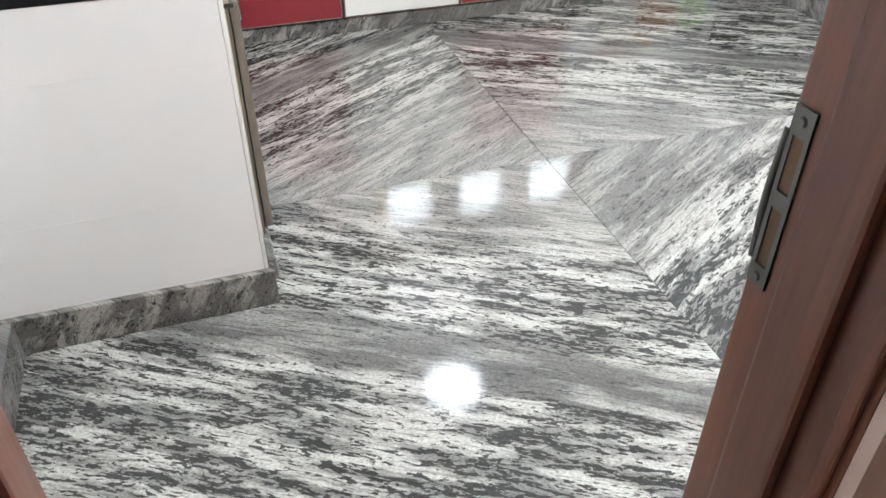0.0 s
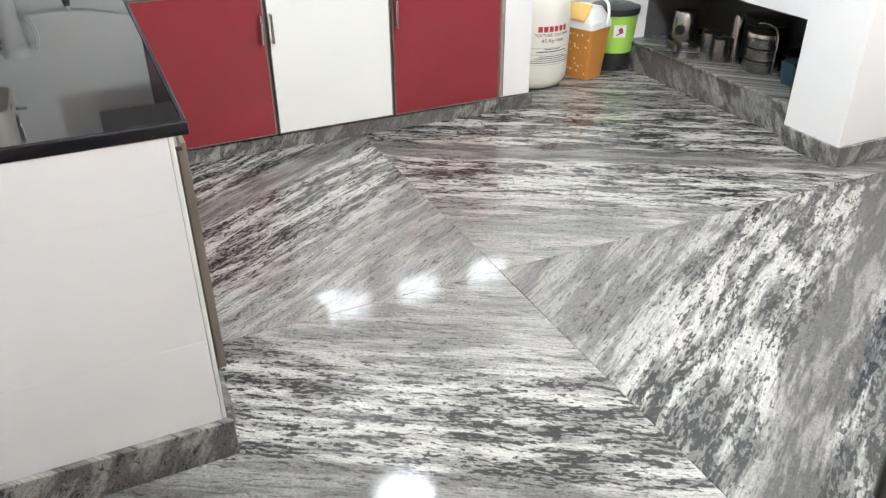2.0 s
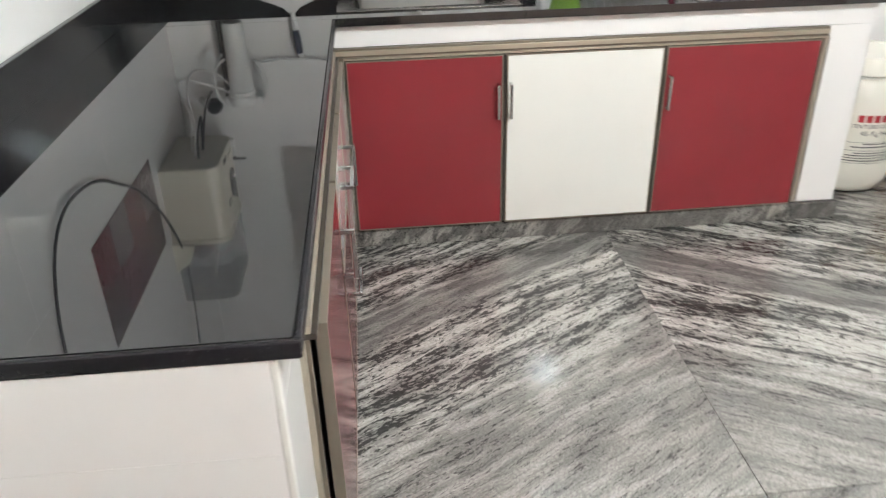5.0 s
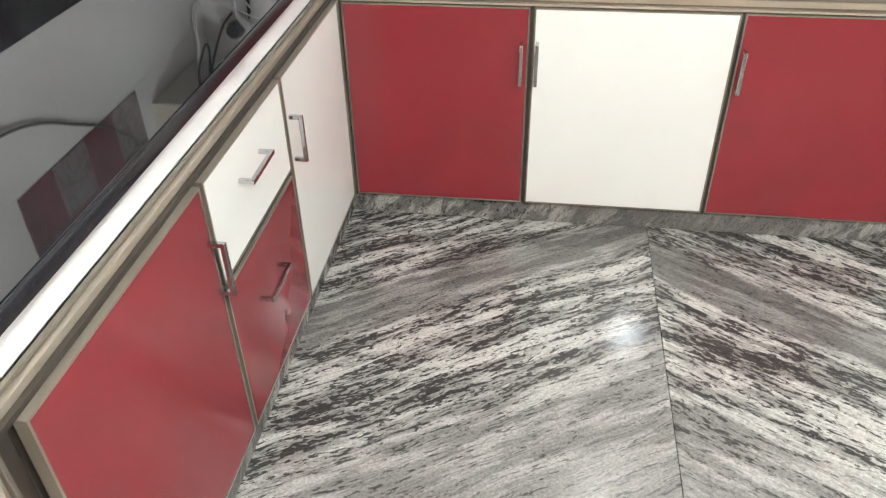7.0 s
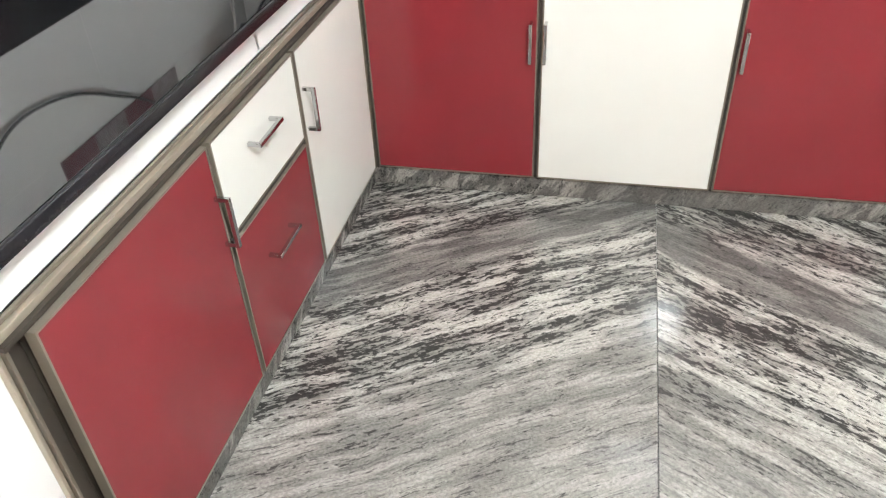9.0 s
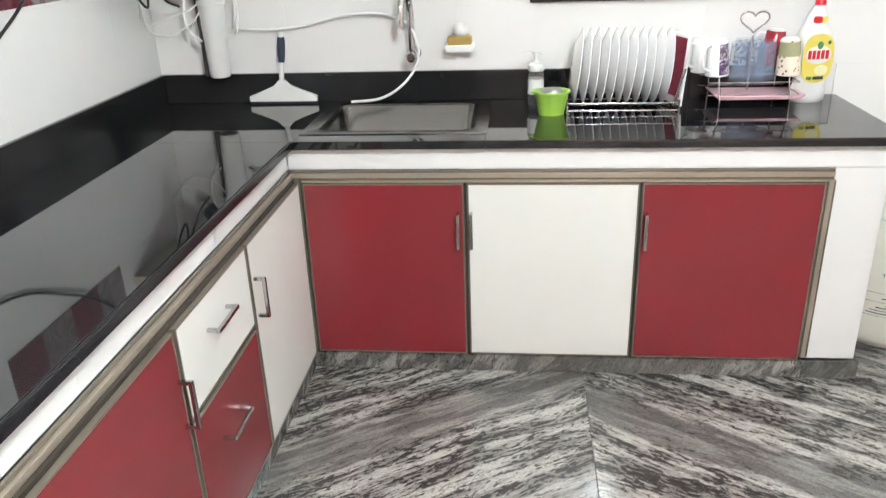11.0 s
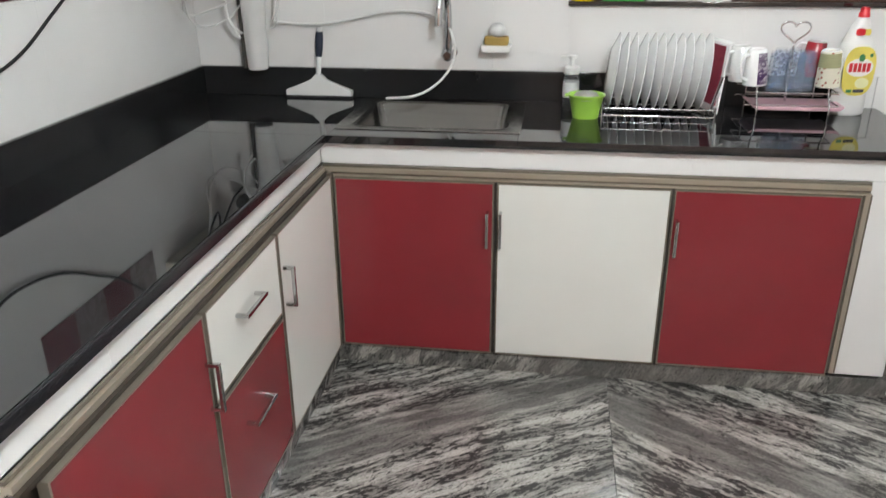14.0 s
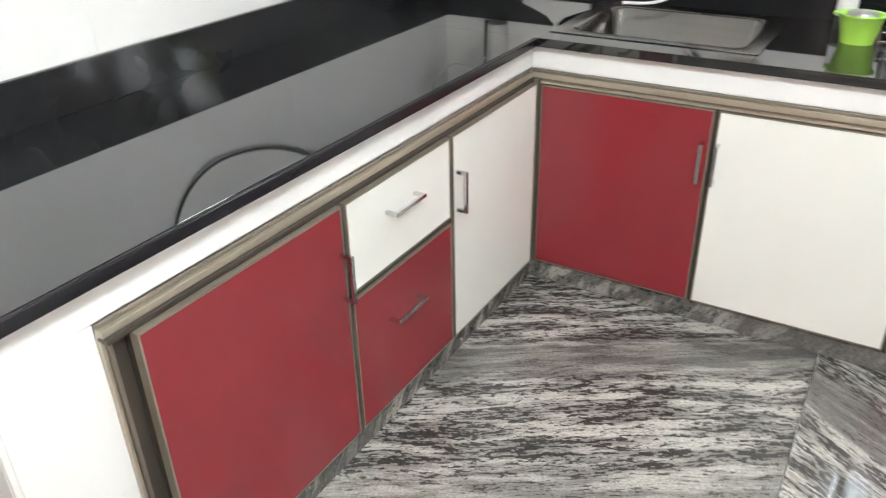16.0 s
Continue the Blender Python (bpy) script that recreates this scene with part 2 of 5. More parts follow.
CHROME = paint("chrome", (0.55, 0.55, 0.55), 0.1, metal=1.0, vary=0.03, relief=0)
WOOD = wood("stained_teak", (0.05, 0.02, 0.012), (0.14, 0.055, 0.03))
DOORWOOD = wood("reddish_teak", (0.085, 0.026, 0.014), (0.2, 0.075, 0.04), 0.4)

# ---- mesh helpers ----


def box(bm, x0, y0, z0, x1, y1, z1, bevel=0.0, seg=2):
    made = bmesh.ops.create_cube(bm, size=1.0, matrix=Matrix.Translation(((x0 + x1) / 2, (y0 + y1) / 2, (z0 + z1) / 2)) @ Matrix.Diagonal((abs(x1 - x0), abs(y1 - y0), abs(z1 - z0), 1)))
    if bevel:
        edges = list({e for v in made["verts"] for e in v.link_edges})
        bmesh.ops.bevel(bm, geom=edges, offset=bevel, segments=seg, affect="EDGES", profile=0.5)
    return bm


def block(x0, y0, z0, x1, y1, z1, bevel=0.0, seg=2):
    return box(bmesh.new(), x0, y0, z0, x1, y1, z1, bevel, seg)


def lathe(profile, seg=32, bm=None, sx=1.0, sy=1.0, at=(0, 0, 0)):
    """A solid of revolution from (radius, height) pairs."""
    bm = bm or bmesh.new()
    bm.verts.layers.int.new("round")
    rings = []
    for r, z in profile:
        if r <= 1e-6:
            rings.append([bm.verts.new((at[0], at[1], z + at[2]))])
        else:
            rings.append([bm.verts.new((at[0] + sx * r * math.cos(2 * math.pi * k / seg), at[1] + sy * r * math.sin(2 * math.pi * k / seg), z + at[2])) for k in range(seg)])
    for a, b in zip(rings, rings[1:]):
        for k in range(seg):
            j = (k + 1) % seg
            if len(a) == 1 and len(b) == 1:
                continue
            if len(a) == 1:
                bm.faces.new((a[0], b[j], b[k]))
            elif len(b) == 1:
                bm.faces.new((a[k], a[j], b[0]))
            else:
                bm.faces.new((a[k], a[j], b[j], b[k]))
    bmesh.ops.recalc_face_normals(bm, faces=bm.faces)
    return bm


def spline(points, steps=8):
    """Points on a smooth curve through the given ones."""
    p = [Vector(q) for q in points]
    p = [2 * p[0] - p[1]] + p + [2 * p[-1] - p[-2]]
    out = []
    for a, b, c, d in zip(p, p[1:], p[2:], p[3:]):
        for k in range(steps):
            s = k / steps
            out.append(0.5 * ((2 * b) + (c - a) * s + (2 * a - 5 * b + 4 * c - d) * s * s + (3 * b - a - 3 * c + d) * s ** 3))
    return out + [p[-2]]


def tube(points, r, seg=8, bm=None, closed=False):
    """A round bar along the points."""
    bm = bm or bmesh.new()
    bm.verts.layers.int.new("round")
    pts = [Vector(q) for q in points]
    n, rings, up = len(pts), [], None
    for k, q in enumerate(pts):
        a, b = (pts[k - 1], pts[(k + 1) % n]) if closed else (pts[max(k - 1, 0)], pts[min(k + 1, n - 1)])
        d = (b - a).normalized()
        if up is None:
            up = d.orthogonal().normalized()
        up = (up - d * up.dot(d)).normalized()
        side = d.cross(up)
        rings.append([bm.verts.new(q + r * (up * math.cos(2 * math.pi * j / seg) + side * math.sin(2 * math.pi * j / seg))) for j in range(seg)])
    for a, b in list(zip(rings, rings[1:])) + ([(rings[-1], rings[0])] if closed else []):
        for j in range(seg):
            i = (j + 1) % seg
            bm.faces.new((a[j], a[i], b[i], b[j]))
    if not closed:
        bm.faces.new(rings[0][::-1])
        bm.faces.new(rings[-1])
    return bm


def prism(outline, y0, y1, bevel=0.0):
    """An outline in x and z, drawn out along y."""
    bm = bmesh.new()
    f = bm.faces.new([bm.verts.new((x, y0, z)) for x, z in outline])
    made = bmesh.ops.extrude_face_region(bm, geom=[f])
    bmesh.ops.translate(bm, verts=[v for v in made["geom"] if isinstance(v, bmesh.types.BMVert)], vec=(0, y1 - y0, 0))
    bmesh.ops.recalc_face_normals(bm, faces=bm.faces)
    if bevel:
        bmesh.ops.bevel(bm, geom=list(bm.edges), offset=bevel, segments=2, affect="EDGES", profile=0.5)
    return bm


def mesh_of(name, bm, material):
    sharp = 50 if bm.verts.layers.int.get("round") else 20
    bmesh.ops.scale(bm, verts=bm.verts, vec=(U, U, U))
    me = bpy.data.meshes.new(name)
    bm.to_mesh(me)
    bm.free()
    me.materials.append(material)
    me.shade_smooth()
    me.set_sharp_from_angle(angle=radians(sharp))
    return me


def thing(name, at, label, category, group="", kind="", turn=0):
    ob = new(name)
    ob.empty_display_size = 0.05
    ob.matrix_basis = Matrix.Translation(Vector(at) * U) @ pose(0, 0, 0, 0, 0, turn)
    return tagged(ob, label, category, group, kind)


def part(name, bm, material, parent, label="", at=(0, 0, 0), rot=(0, 0, 0)):
    ob = new(name, mesh_of(name, bm, material))
    ob.parent = parent
    ob.matrix_basis = Matrix.Translation(Vector(at) * U) @ pose(0, 0, 0, *rot)
    return tagged(ob, label)


def solid(name, bm, material, at, label, category, group="", kind="", rot=(0, 0, 0)):
    ob = new(name, mesh_of(name, bm, material))
    ob.matrix_basis = Matrix.Translation(Vector(at) * U) @ pose(0, 0, 0, *rot)
    return tagged(ob, label, category, group, kind)


def again(name, ob, parent, at, rot=(0, 0, 0)):
    """Another piece on the mesh of ob."""
    o = new(name, ob.data)
    o.parent = parent
    o.matrix_basis = Matrix.Translation(Vector(at) * U) @ pose(0, 0, 0, *rot)
    return o


def structure(name, bm, material, label):
    return solid(name, bm, material, (0, 0, 0), label, name.split("_")[0], kind="structure")


def writing(name, text, size, material, parent, at, rot, label="", squeeze=1.0, thick=0.0006):
    """Raised lettering."""
    c = bpy.data.curves.new(name, "FONT")
    c.body, c.size, c.extrude, c.align_x, c.align_y = text, size * U, thick, "CENTER", "CENTER"
    ob = bpy.data.objects.new(name, c)
    scene.collection.objects.link(ob)
    me = bpy.data.meshes.new_from_object(ob.evaluated_get(bpy.context.evaluated_depsgraph_get()))
    bpy.data.objects.remove(ob)
    me.transform(Matrix.Diagonal((squeeze, 1, 1, 1)))
    me.materials.clear()
    me.materials.append(material)
    o = new(name, me)
    o.parent = parent
    o.matrix_basis = Matrix.Translation(Vector(at) * U) @ pose(0, 0, 0, *rot)
    return tagged(o, label)


# ---- plan ----
WEST, NORTH, EAST, TOP = -0.61, 4.41, 3.09, 2.95
COUNTER, FRONT, SIDE, END = 0.938, 3.721, 0.16, 1.742
SOUTH0, SOUTH1 = 0.185, 0.325   # the wall with the door
DOOR_W, DOOR_E, DOOR_H = -0.56, 0.428, 2.3

# shell
b = block(WEST - 0.15, -1.6, 0, WEST, NORTH + 0.2, TOP)
structure("wall_west", b, PLASTER, "white plastered wall behind the long counter")
b = bmesh.new()
WIN0, WIN1, SILL, HEAD = 1.014, 2.675, 1.348, 2.062
box(b, WEST, NORTH, 0, WIN0, NORTH + 0.2, TOP)
box(b, WIN0, NORTH, 0, WIN1, NORTH + 0.2, SILL - 0.02)
box(b, WIN0, NORTH, HEAD, WIN1, NORTH + 0.2, TOP)
box(b, WIN1, NORTH, 0, 4.3, NORTH + 0.2, TOP)
wall_north = structure("wall_north", b, PLASTER, "white wall behind the sink with a wide window opening")
EAST2 = 3.19
NI0, NI1, NB, NT = 2.72, 4.12, 0.18, 0.588   # niche in the east wall
b = bmesh.new()
box(b, EAST, 2.39, 0, EAST2 + 0.62, NI0, TOP)
box(b, EAST2, NI1, 0, EAST2 + 0.62, NORTH, TOP)
box(b, EAST2, NI0, NT, EAST2 + 0.62, NI1, TOP)
box(b, EAST2 + 0.6, NI0, 0, EAST2 + 0.62, NI1, NT)
box(b, EAST2 + 0.02, NI0, 0, EAST2 + 0.6, NI1, NB - 0.02)
structure("wall_east", b, TILE, "white tiled wall with a low open storage recess")
b = block(4.2, SOUTH0, 0, 4.35, 2.5, TOP)
structure("wall_far_east", b, PLASTER, "plain white wall closing the side passage")
b = bmesh.new()
box(b, WEST, SOUTH0, 0, DOOR_W - 0.09, SOUTH1, TOP)
box(b, DOOR_E + 0.09, SOUTH0, 0, 4.3, SOUTH1, TOP)
box(b, DOOR_W - 0.09, SOUTH0, DOOR_H + 0.09, DOOR_E + 0.09, SOUTH1, TOP)
box(b, WEST, SOUTH0 - 0.012, 0, DOOR_W - 0.001, SOUTH0, TOP)
box(b, DOOR_E + 0.001, SOUTH0 - 0.012, 0, 4.3, SOUTH0, TOP)
box(b, DOOR_W - 0.001, SOUTH0 - 0.012, DOOR_H + 0.001, DOOR_E + 0.001, SOUTH0, TOP)
structure("wall_south", b, PINK, "pale pink plastered wall holding the wooden doorway")
b = bmesh.new()
box(b, WEST, -1.6, 0, 2.2, -1.45, TOP)
box(b, 2.05, -1.45, 0, 2.2, SOUTH0, TOP)
structure("wall_hall", b, PINK, "pale pink plastered walls of the hall")
structure("ceiling", block(WEST - 0.15, -1.6, TOP, 4.4, NORTH + 0.2, TOP + 0.12), PLASTER, "plain white ceiling")

# floor of large matched slabs
floor = structure("floor", block(WEST - 0.1, -1.6, -0.12, 4.35, NORTH, -0.022), GROUT, "polished grey gneiss slab floor laid in a diamond")
GAP = 0.0008
for x0, x1 in ((WEST, CENTRE[0]), (CENTRE[0], 4.2)):
    for y0, y1 in ((-1.45, CENTRE[1]), (CENTRE[1], NORTH)):
        part("slab", block(x0 + GAP, y0 + GAP, -0.02, x1 - GAP, y1 - GAP, 0, 0.0008, 1), FLOOR, floor)

# skirting
def skirting(x0, y0, x1, y1, h=0.1):
    return structure("baseboard", block(x0, y0, 0, x1, y1, h, 0.004), SKIRT, "grey gneiss skirting board")

skirting(WEST, END - 0.016, SIDE - 0.02, END + 0.03, 0.12)
skirting(WEST, SOUTH1, WEST + 0.07, END - 0.016, 0.12)
skirting(EAST - 0.018, 2.372, EAST, NI0, 0.1)
skirting(EAST, 2.372, 4.2, 2.39, 0.1)
skirting(2.235, NORTH - 0.018, EAST2 - 0.03, NORTH, 0.1)
skirting(EAST2 - 0.03, NI0, EAST2, NORTH - 0.02, NB - 0.02)
skirting(0.13, 3.736, 2.21, 3.762, 0.075)
skirting(0.13, END + 0.1, 0.155, 3.736, 0.075)
structure("trim", block(EAST2 - 0.04, NI0, NB - 0.02, EAST2 + 0.58, NI1, NB, 0.006), SKIRT, "grey gneiss shelf slab in the low recess")

# glazed wall tiles
TW, TH = 0.73, 0.365
def tiling(wall_name, along_x, fixed, spans, z_rows, label):
    """Tiles of one wall, each a thin bevelled plate; spans are start and end along the wall."""
    holder = thing(wall_name, (0, 0, 0), label, "tiling", kind="structure")
    seen = {}
    for a0, a1 in spans:
        for z0, z1 in z_rows:
            key = (round(a1 - a0, 4), round(z1 - z0, 4))
            at = (a0, fixed, z0) if along_x else (fixed, a0, z0)
            if key in seen:
                again("tile", seen[key], holder, at)
            else:
                g = 0.0001
                w, h = a1 - a0, z1 - z0
                bm = block(g, -0.008, g, w - g, 0, h - g, 0.0004, 1) if along_x else block(0, g, g, 0.008, w - g, h - g, 0.0004, 1)
                seen[key] = part("tile", bm, TILE, holder, at=at)
    return holder


ROWS_Z = [(1.062 + k * TH, min(1.062 + (k + 1) * TH, TOP)) for k in range(6) if 1.062 + k * TH < TOP]
LOW_Z = [(0.09, 0.32), (0.32, 0.685), (0.685, 1.062)]
spans = [(WEST + 0.008, -0.02), (-0.02, 0.71 - 0.01), (0.70, WIN0)]
tiling("tiles_north_left", True, NORTH, spans, ROWS_Z, "large white glazed wall tiles above the sink")
tiling("tiles_north_mid", True, NORTH, [(WIN0, 1.7), (1.7, 2.43), (2.43, WIN1)], [(1.062, SILL - 0.02), (HEAD, 2.42), (2.42, TOP)], "large white glazed wall tiles round the window")
tiling("tiles_north_right", True, NORTH, [(WIN1, EAST2)], ROWS_Z, "large white glazed wall tiles beside the window")
tiling("tiles_north_low", True, NORTH, [(2.237, 2.43), (2.43, EAST2)], LOW_Z, "large white glazed wall tiles behind the bins")
tiling("tiles_west", False, WEST, [(SOUTH1 + 0.02, 1.14), (1.14, 1.87), (1.87, 2.6), (2.6, 3.33), (3.33, 4.06), (4.06, NORTH - 0.008)], ROWS_Z, "large white glazed wall tiles above the long counter")
tiling("tiles_west_low", False, WEST, [(SOUTH1 + 0.02, 1.14), (1.14, END + 0.015)], LOW_Z, "large white glazed wall tiles")

# accent tiles
TILE_RED = patterned("embossed_red_glaze", (0.115, 0.016, 0.026), (0.15, 0.028, 0.038), "scroll", 9, 0.12)
TILE_DARK = patterned("embossed_maroon_glaze", (0.05, 0.012, 0.018), (0.06, 0.018, 0.025), "scroll", 10, 0.1)
TILE_GREY = patterned("embossed_grey_glaze", (0.22, 0.185, 0.19), (0.12, 0.075, 0.08), "scroll", 12, 0.12)
A = 0.1812
accent = thing("accent_tiles_north", (0, 0, 0), "embossed red, maroon and grey feature tiles above the sink", "tiling", kind="structure")
order = ((TILE_DARK, TILE_GREY, TILE_RED, TILE_GREY), (TILE_DARK, TILE_DARK, TILE_DARK, TILE_DARK))
for r in range(2):
    for c in range(4):
        part("tile", block(0.0001, -0.012, 0.0001, A - 0.0001, -0.0082, A - 0.0001, 0.0006, 1), order[r][c], accent, at=(0.272 + c * A, NORTH, 1.425 + r * A))
MOTIF = paint("glossy_maroon_relief", (0.13, 0.05, 0.06), 0.08, vary=0.1, relief=0)


# raised motifs on the feature tiles
def motif(c, r, strokes, m, radius=0.0022):
    for pts in strokes:
        part("motif", tube(spline([(0.272 + c * A + x * A, NORTH - 0.0125, 1.425 + r * A + z * A) for x, z in pts], 5), radius, 6), m, accent, "raised glazed motif")


motif(1, 1, [[(x0 + (0.1 if k % 2 else 0), 0.12 + 0.125 * k) for k in range(7)] for x0 in (0.42, 0.58, 0.74, 0.9 - 0.02)], MOTIF, 0.003)
motif(0, 1, [[(0.2, z), (0.4, z + 0.04), (0.6, z - 0.03), (0.8, z)] for z in (0.25, 0.4, 0.55, 0.7, 0.85)], MOTIF)
motif(2, 1, [[(0.1, z), (0.35, z + 0.03), (0.6, z - 0.02), (0.9, z)] for z in (0.15, 0.28, 0.6, 0.73, 0.86)], MOTIF)
motif(3, 1, [[(0.4, 0.85), (0.55, 0.7), (0.75, 0.66)], [(0.5, 0.6), (0.7, 0.5), (0.85, 0.62)], [(0.1, 0.2), (0.3, 0.35), (0.42, 0.2)], [(0.62, 0.9), (0.8, 0.8), (0.9, 0.92)]], MOTIF, 0.004)
motif(0, 0, [[(0.6, 0.95), (0.75, 0.75), (0.95, 0.7)], [(0.2, 0.3), (0.4, 0.5), (0.45, 0.8)]], MOTIF, 0.003)
motif(1, 0, [[(0.1 + d, 0.1), (0.25 + d, 0.4), (0.2 + d, 0.7)] for d in (0, 0.25, 0.5)] + [[(0.25 + d, 0.4), (0.42 + d, 0.55), (0.45 + d, 0.75)] for d in (0, 0.25, 0.4)], TILE_GREY, 0.003)
motif(2, 0, [[(cx + 0.06 * math.cos(a), cz + 0.06 * math.sin(a)) for a in (0.5, 1.6, 2.7, 3.8, 4.9)] for cx, cz in ((0.2, 0.85), (0.45, 0.8), (0.75, 0.85), (0.3, 0.55), (0.62, 0.5), (0.35, 0.22), (0.8, 0.6))] + [[(0.45, 0.25), (0.6, 0.12), (0.8, 0.02)]], TILE_RED, 0.0028)
motif(3, 0, [[(0.02, 0.98), (0.3, 0.7), (0.6, 0.52), (0.85, 0.3), (0.9, 0.1)], [(0.3, 0.7), (0.45, 0.85), (0.6, 0.8)]], TILE_GREY, 0.0035)
accent = thing("accent_tiles_west", (0, 0, 0), "embossed red, maroon and grey feature tiles over the counter", "tiling", kind="structure")
order = ((TILE_GREY, TILE_RED, TILE_GREY, TILE_RED), (TILE_DARK, TILE_RED, TILE_RED, TILE_DARK))
for r in range(2):
    for c in range(4):
        part("tile", block(0.0082, 0.0001, 0.0001, 0.012, A - 0.0001, A - 0.0001, 0.0006, 1), order[r][c], accent, at=(WEST, 3.75 - (c + 1) * A, 1.438 + r * A))

# ---- doorway ----
door = thing("door_1", (0, 0, 0), "reddish teak double doorway with one leaf closed", "door", kind="structure")
for x0, x1 in ((DOOR_E, DOOR_E + 0.09), (DOOR_W - 0.09, DOOR_W)):
    part("jamb", block(x0, SOUTH0, 0, x1, SOUTH1, DOOR_H + 0.09, 0.003), DOORWOOD, door)
part("head", block(DOOR_W, SOUTH0, DOOR_H, DOOR_E, SOUTH1, DOOR_H + 0.09, 0.006), DOORWOOD, door)
for x, s in ((DOOR_E, -1), (DOOR_W, 1)):
    part("stop", block(x, SOUTH0 + 0.045, 0, x + s * 0.012, SOUTH0 + 0.10, DOOR_H, 0.005), DOORWOOD, door)
    part("bead", block(x, SOUTH0 + 0.006, 0, x + s * 0.006, SOUTH0 + 0.02, DOOR_H, 0.003), DOORWOOD, door)
leaf = part("leaf", block(DOOR_W + 0.004, SOUTH1 - 0.045, 0.008, -0.095, SOUTH1 + 0.0, DOOR_H - 0.006, 0.004), DOORWOOD, door, "closed door leaf with moulded edge")
part("moulding", block(-0.153, SOUTH1 - 0.055, 0.008, -0.113, SOUTH1 - 0.045, DOOR_H - 0.006, 0.004), DOORWOOD, leaf)
part("moulding", block(-0.135, SOUTH1 - 0.062, 0.008, -0.123, SOUTH1 - 0.055, DOOR_H - 0.006, 0.002), DOORWOOD, leaf)
BRASS = paint("worn_brass", (0.11, 0.06, 0.028), 0.5, metal=0.5, vary=0.3)
GREYSTEEL = paint("dull_steel", (0.13, 0.125, 0.115), 0.5, metal=0.9, vary=0.2)
# lock strike let into the jamb: a steel plate with two openings and a bent lip
SZ, SY = 1.163, SOUTH1 - 0.013
bm = bmesh.new()
for z0, z1 in ((-0.074, -0.056), (-0.006, 0.008), (0.052, 0.074)):
    box(bm, DOOR_E - 0.0025, SY - 0.01, SZ + z0, DOOR_E + 0.001, SY + 0.01, SZ + z1)
for y0, y1 in ((-0.01, -0.0058), (0.0058, 0.01)):
    box(bm, DOOR_E - 0.0024, SY + y0, SZ - 0.0735, DOOR_E + 0.001, SY + y1, SZ + 0.0735)
strike = part("strike_plate", bm, GREYSTEEL, door, "dull steel lock strike plate with two openings")
for z0, z1 in ((-0.055, -0.007), (0.009, 0.051)):
    part("keep_box", block(DOOR_E - 0.0012, SY - 0.0057, SZ + z0, DOOR_E + 0.002, SY + 0.0057, SZ + z1), BRASS, strike, "worn brass lining")
part("lip", tube(spline([(DOOR_E - 0.001, SOUTH1 - 0.001, SZ - 0.055), (DOOR_E - 0.002, SOUTH1 + 0.001, SZ), (DOOR_E - 0.001, SOUTH1 - 0.001, SZ + 0.055)]), 0.003, 8), GREYSTEEL, strike)
for dz in (-0.066, 0.064):
    part("screw", lathe([(0, -0.001), (0.0045, -0.001), (0.003, 0.0015), (0, 0.0015)], 10), GREYSTEEL, strike, at=(DOOR_E - 0.003, SY, SZ + dz), rot=(0, -90, 0))

# ---- window ----
win = thing("window_1", (0, 0, 0), "dark teak casement window with white grille bars", "window", kind="structure")
WY = NORTH + 0.03
part("window_frame", block(WIN0, WY, SILL, WIN0 + 0.055, WY + 0.1, HEAD, 0.004), WOOD, win)
part("window_frame", block(WIN1 - 0.055, WY, SILL, WIN1, WY + 0.1, HEAD, 0.004), WOOD, win)
part("window_frame", block(WIN0 + 0.055, WY, HEAD - 0.06, WIN1 - 0.055, WY + 0.1, HEAD, 0.004), WOOD, win)
part("window_frame", block(WIN0 + 0.055, WY, SILL, WIN1 - 0.055, WY + 0.1, SILL + 0.055, 0.004), WOOD, win)
BAYS = ((1.069, 1.515), (1.616, 2.058), (2.169, 2.62))
for x0, x1 in ((1.515, 1.616), (2.058, 2.169)):
    part("mullion", block(x0, WY, SILL + 0.055, x1, WY + 0.1, HEAD - 0.06, 0.005), WOOD, win)
GLASS = paint("clear_glass", (0.95, 0.97, 0.96), 0.02, vary=0.0, relief=0, trans=1.0)
BAR = paint("painted_steel_bar", (0.72, 0.64, 0.58), 0.45, vary=0.08)
for x0, x1 in BAYS:
    px0, px1 = x0 + 0.065, x1 - 0.065
    z0, z1 = SILL + 0.055, HEAD - 0.06
    sash = part("sash", block(x0 + 0.002, WY + 0.045, z0 + 0.002, px0, WY + 0.085, z1 - 0.002, 0.003), WOOD, win)
    part("stile", block(px1, WY + 0.045, z0 + 0.002, x1 - 0.002, WY + 0.085, z1 - 0.002, 0.003), WOOD, sash)
    part("rail", block(px0, WY + 0.045, z0 + 0.002, px1, WY + 0.085, 1.467, 0.003), WOOD, sash)
    part("rail", block(px0, WY + 0.045, 1.824, px1, WY + 0.085, z1 - 0.002, 0.003), WOOD, sash)
    pane = part("pane", block(px0, WY + 0.062, 1.467, px1, WY + 0.067, 1.824), GLASS, sash)
    pane.visible_shadow = False
    for z in (1.515, 1.639, 1.766, 1.892):
        part("grille_bar", block(x0 + 0.002, WY + 0.012, z - 0.006, x1 - 0.002, WY + 0.024, z + 0.006, 0.002), BAR, win)
    for f in (0.32, 0.68):
        xx = x0 + (x1 - x0) * f
        part("grille_bar", tube([(xx, WY + 0.026, z0), (xx, WY + 0.026, z1)], 0.0055), BAR, win)
    latch = part("latch", tube(spline([(x1 - 0.03, WY + 0.045, 1.572), (x1 - 0.03, WY + 0.03, 1.577), (x1 - 0.045, WY + 0.026, 1.587), (x1 - 0.03, WY + 0.03, 1.562)]), 0.003), CHROME, sash, "small steel stay hook")
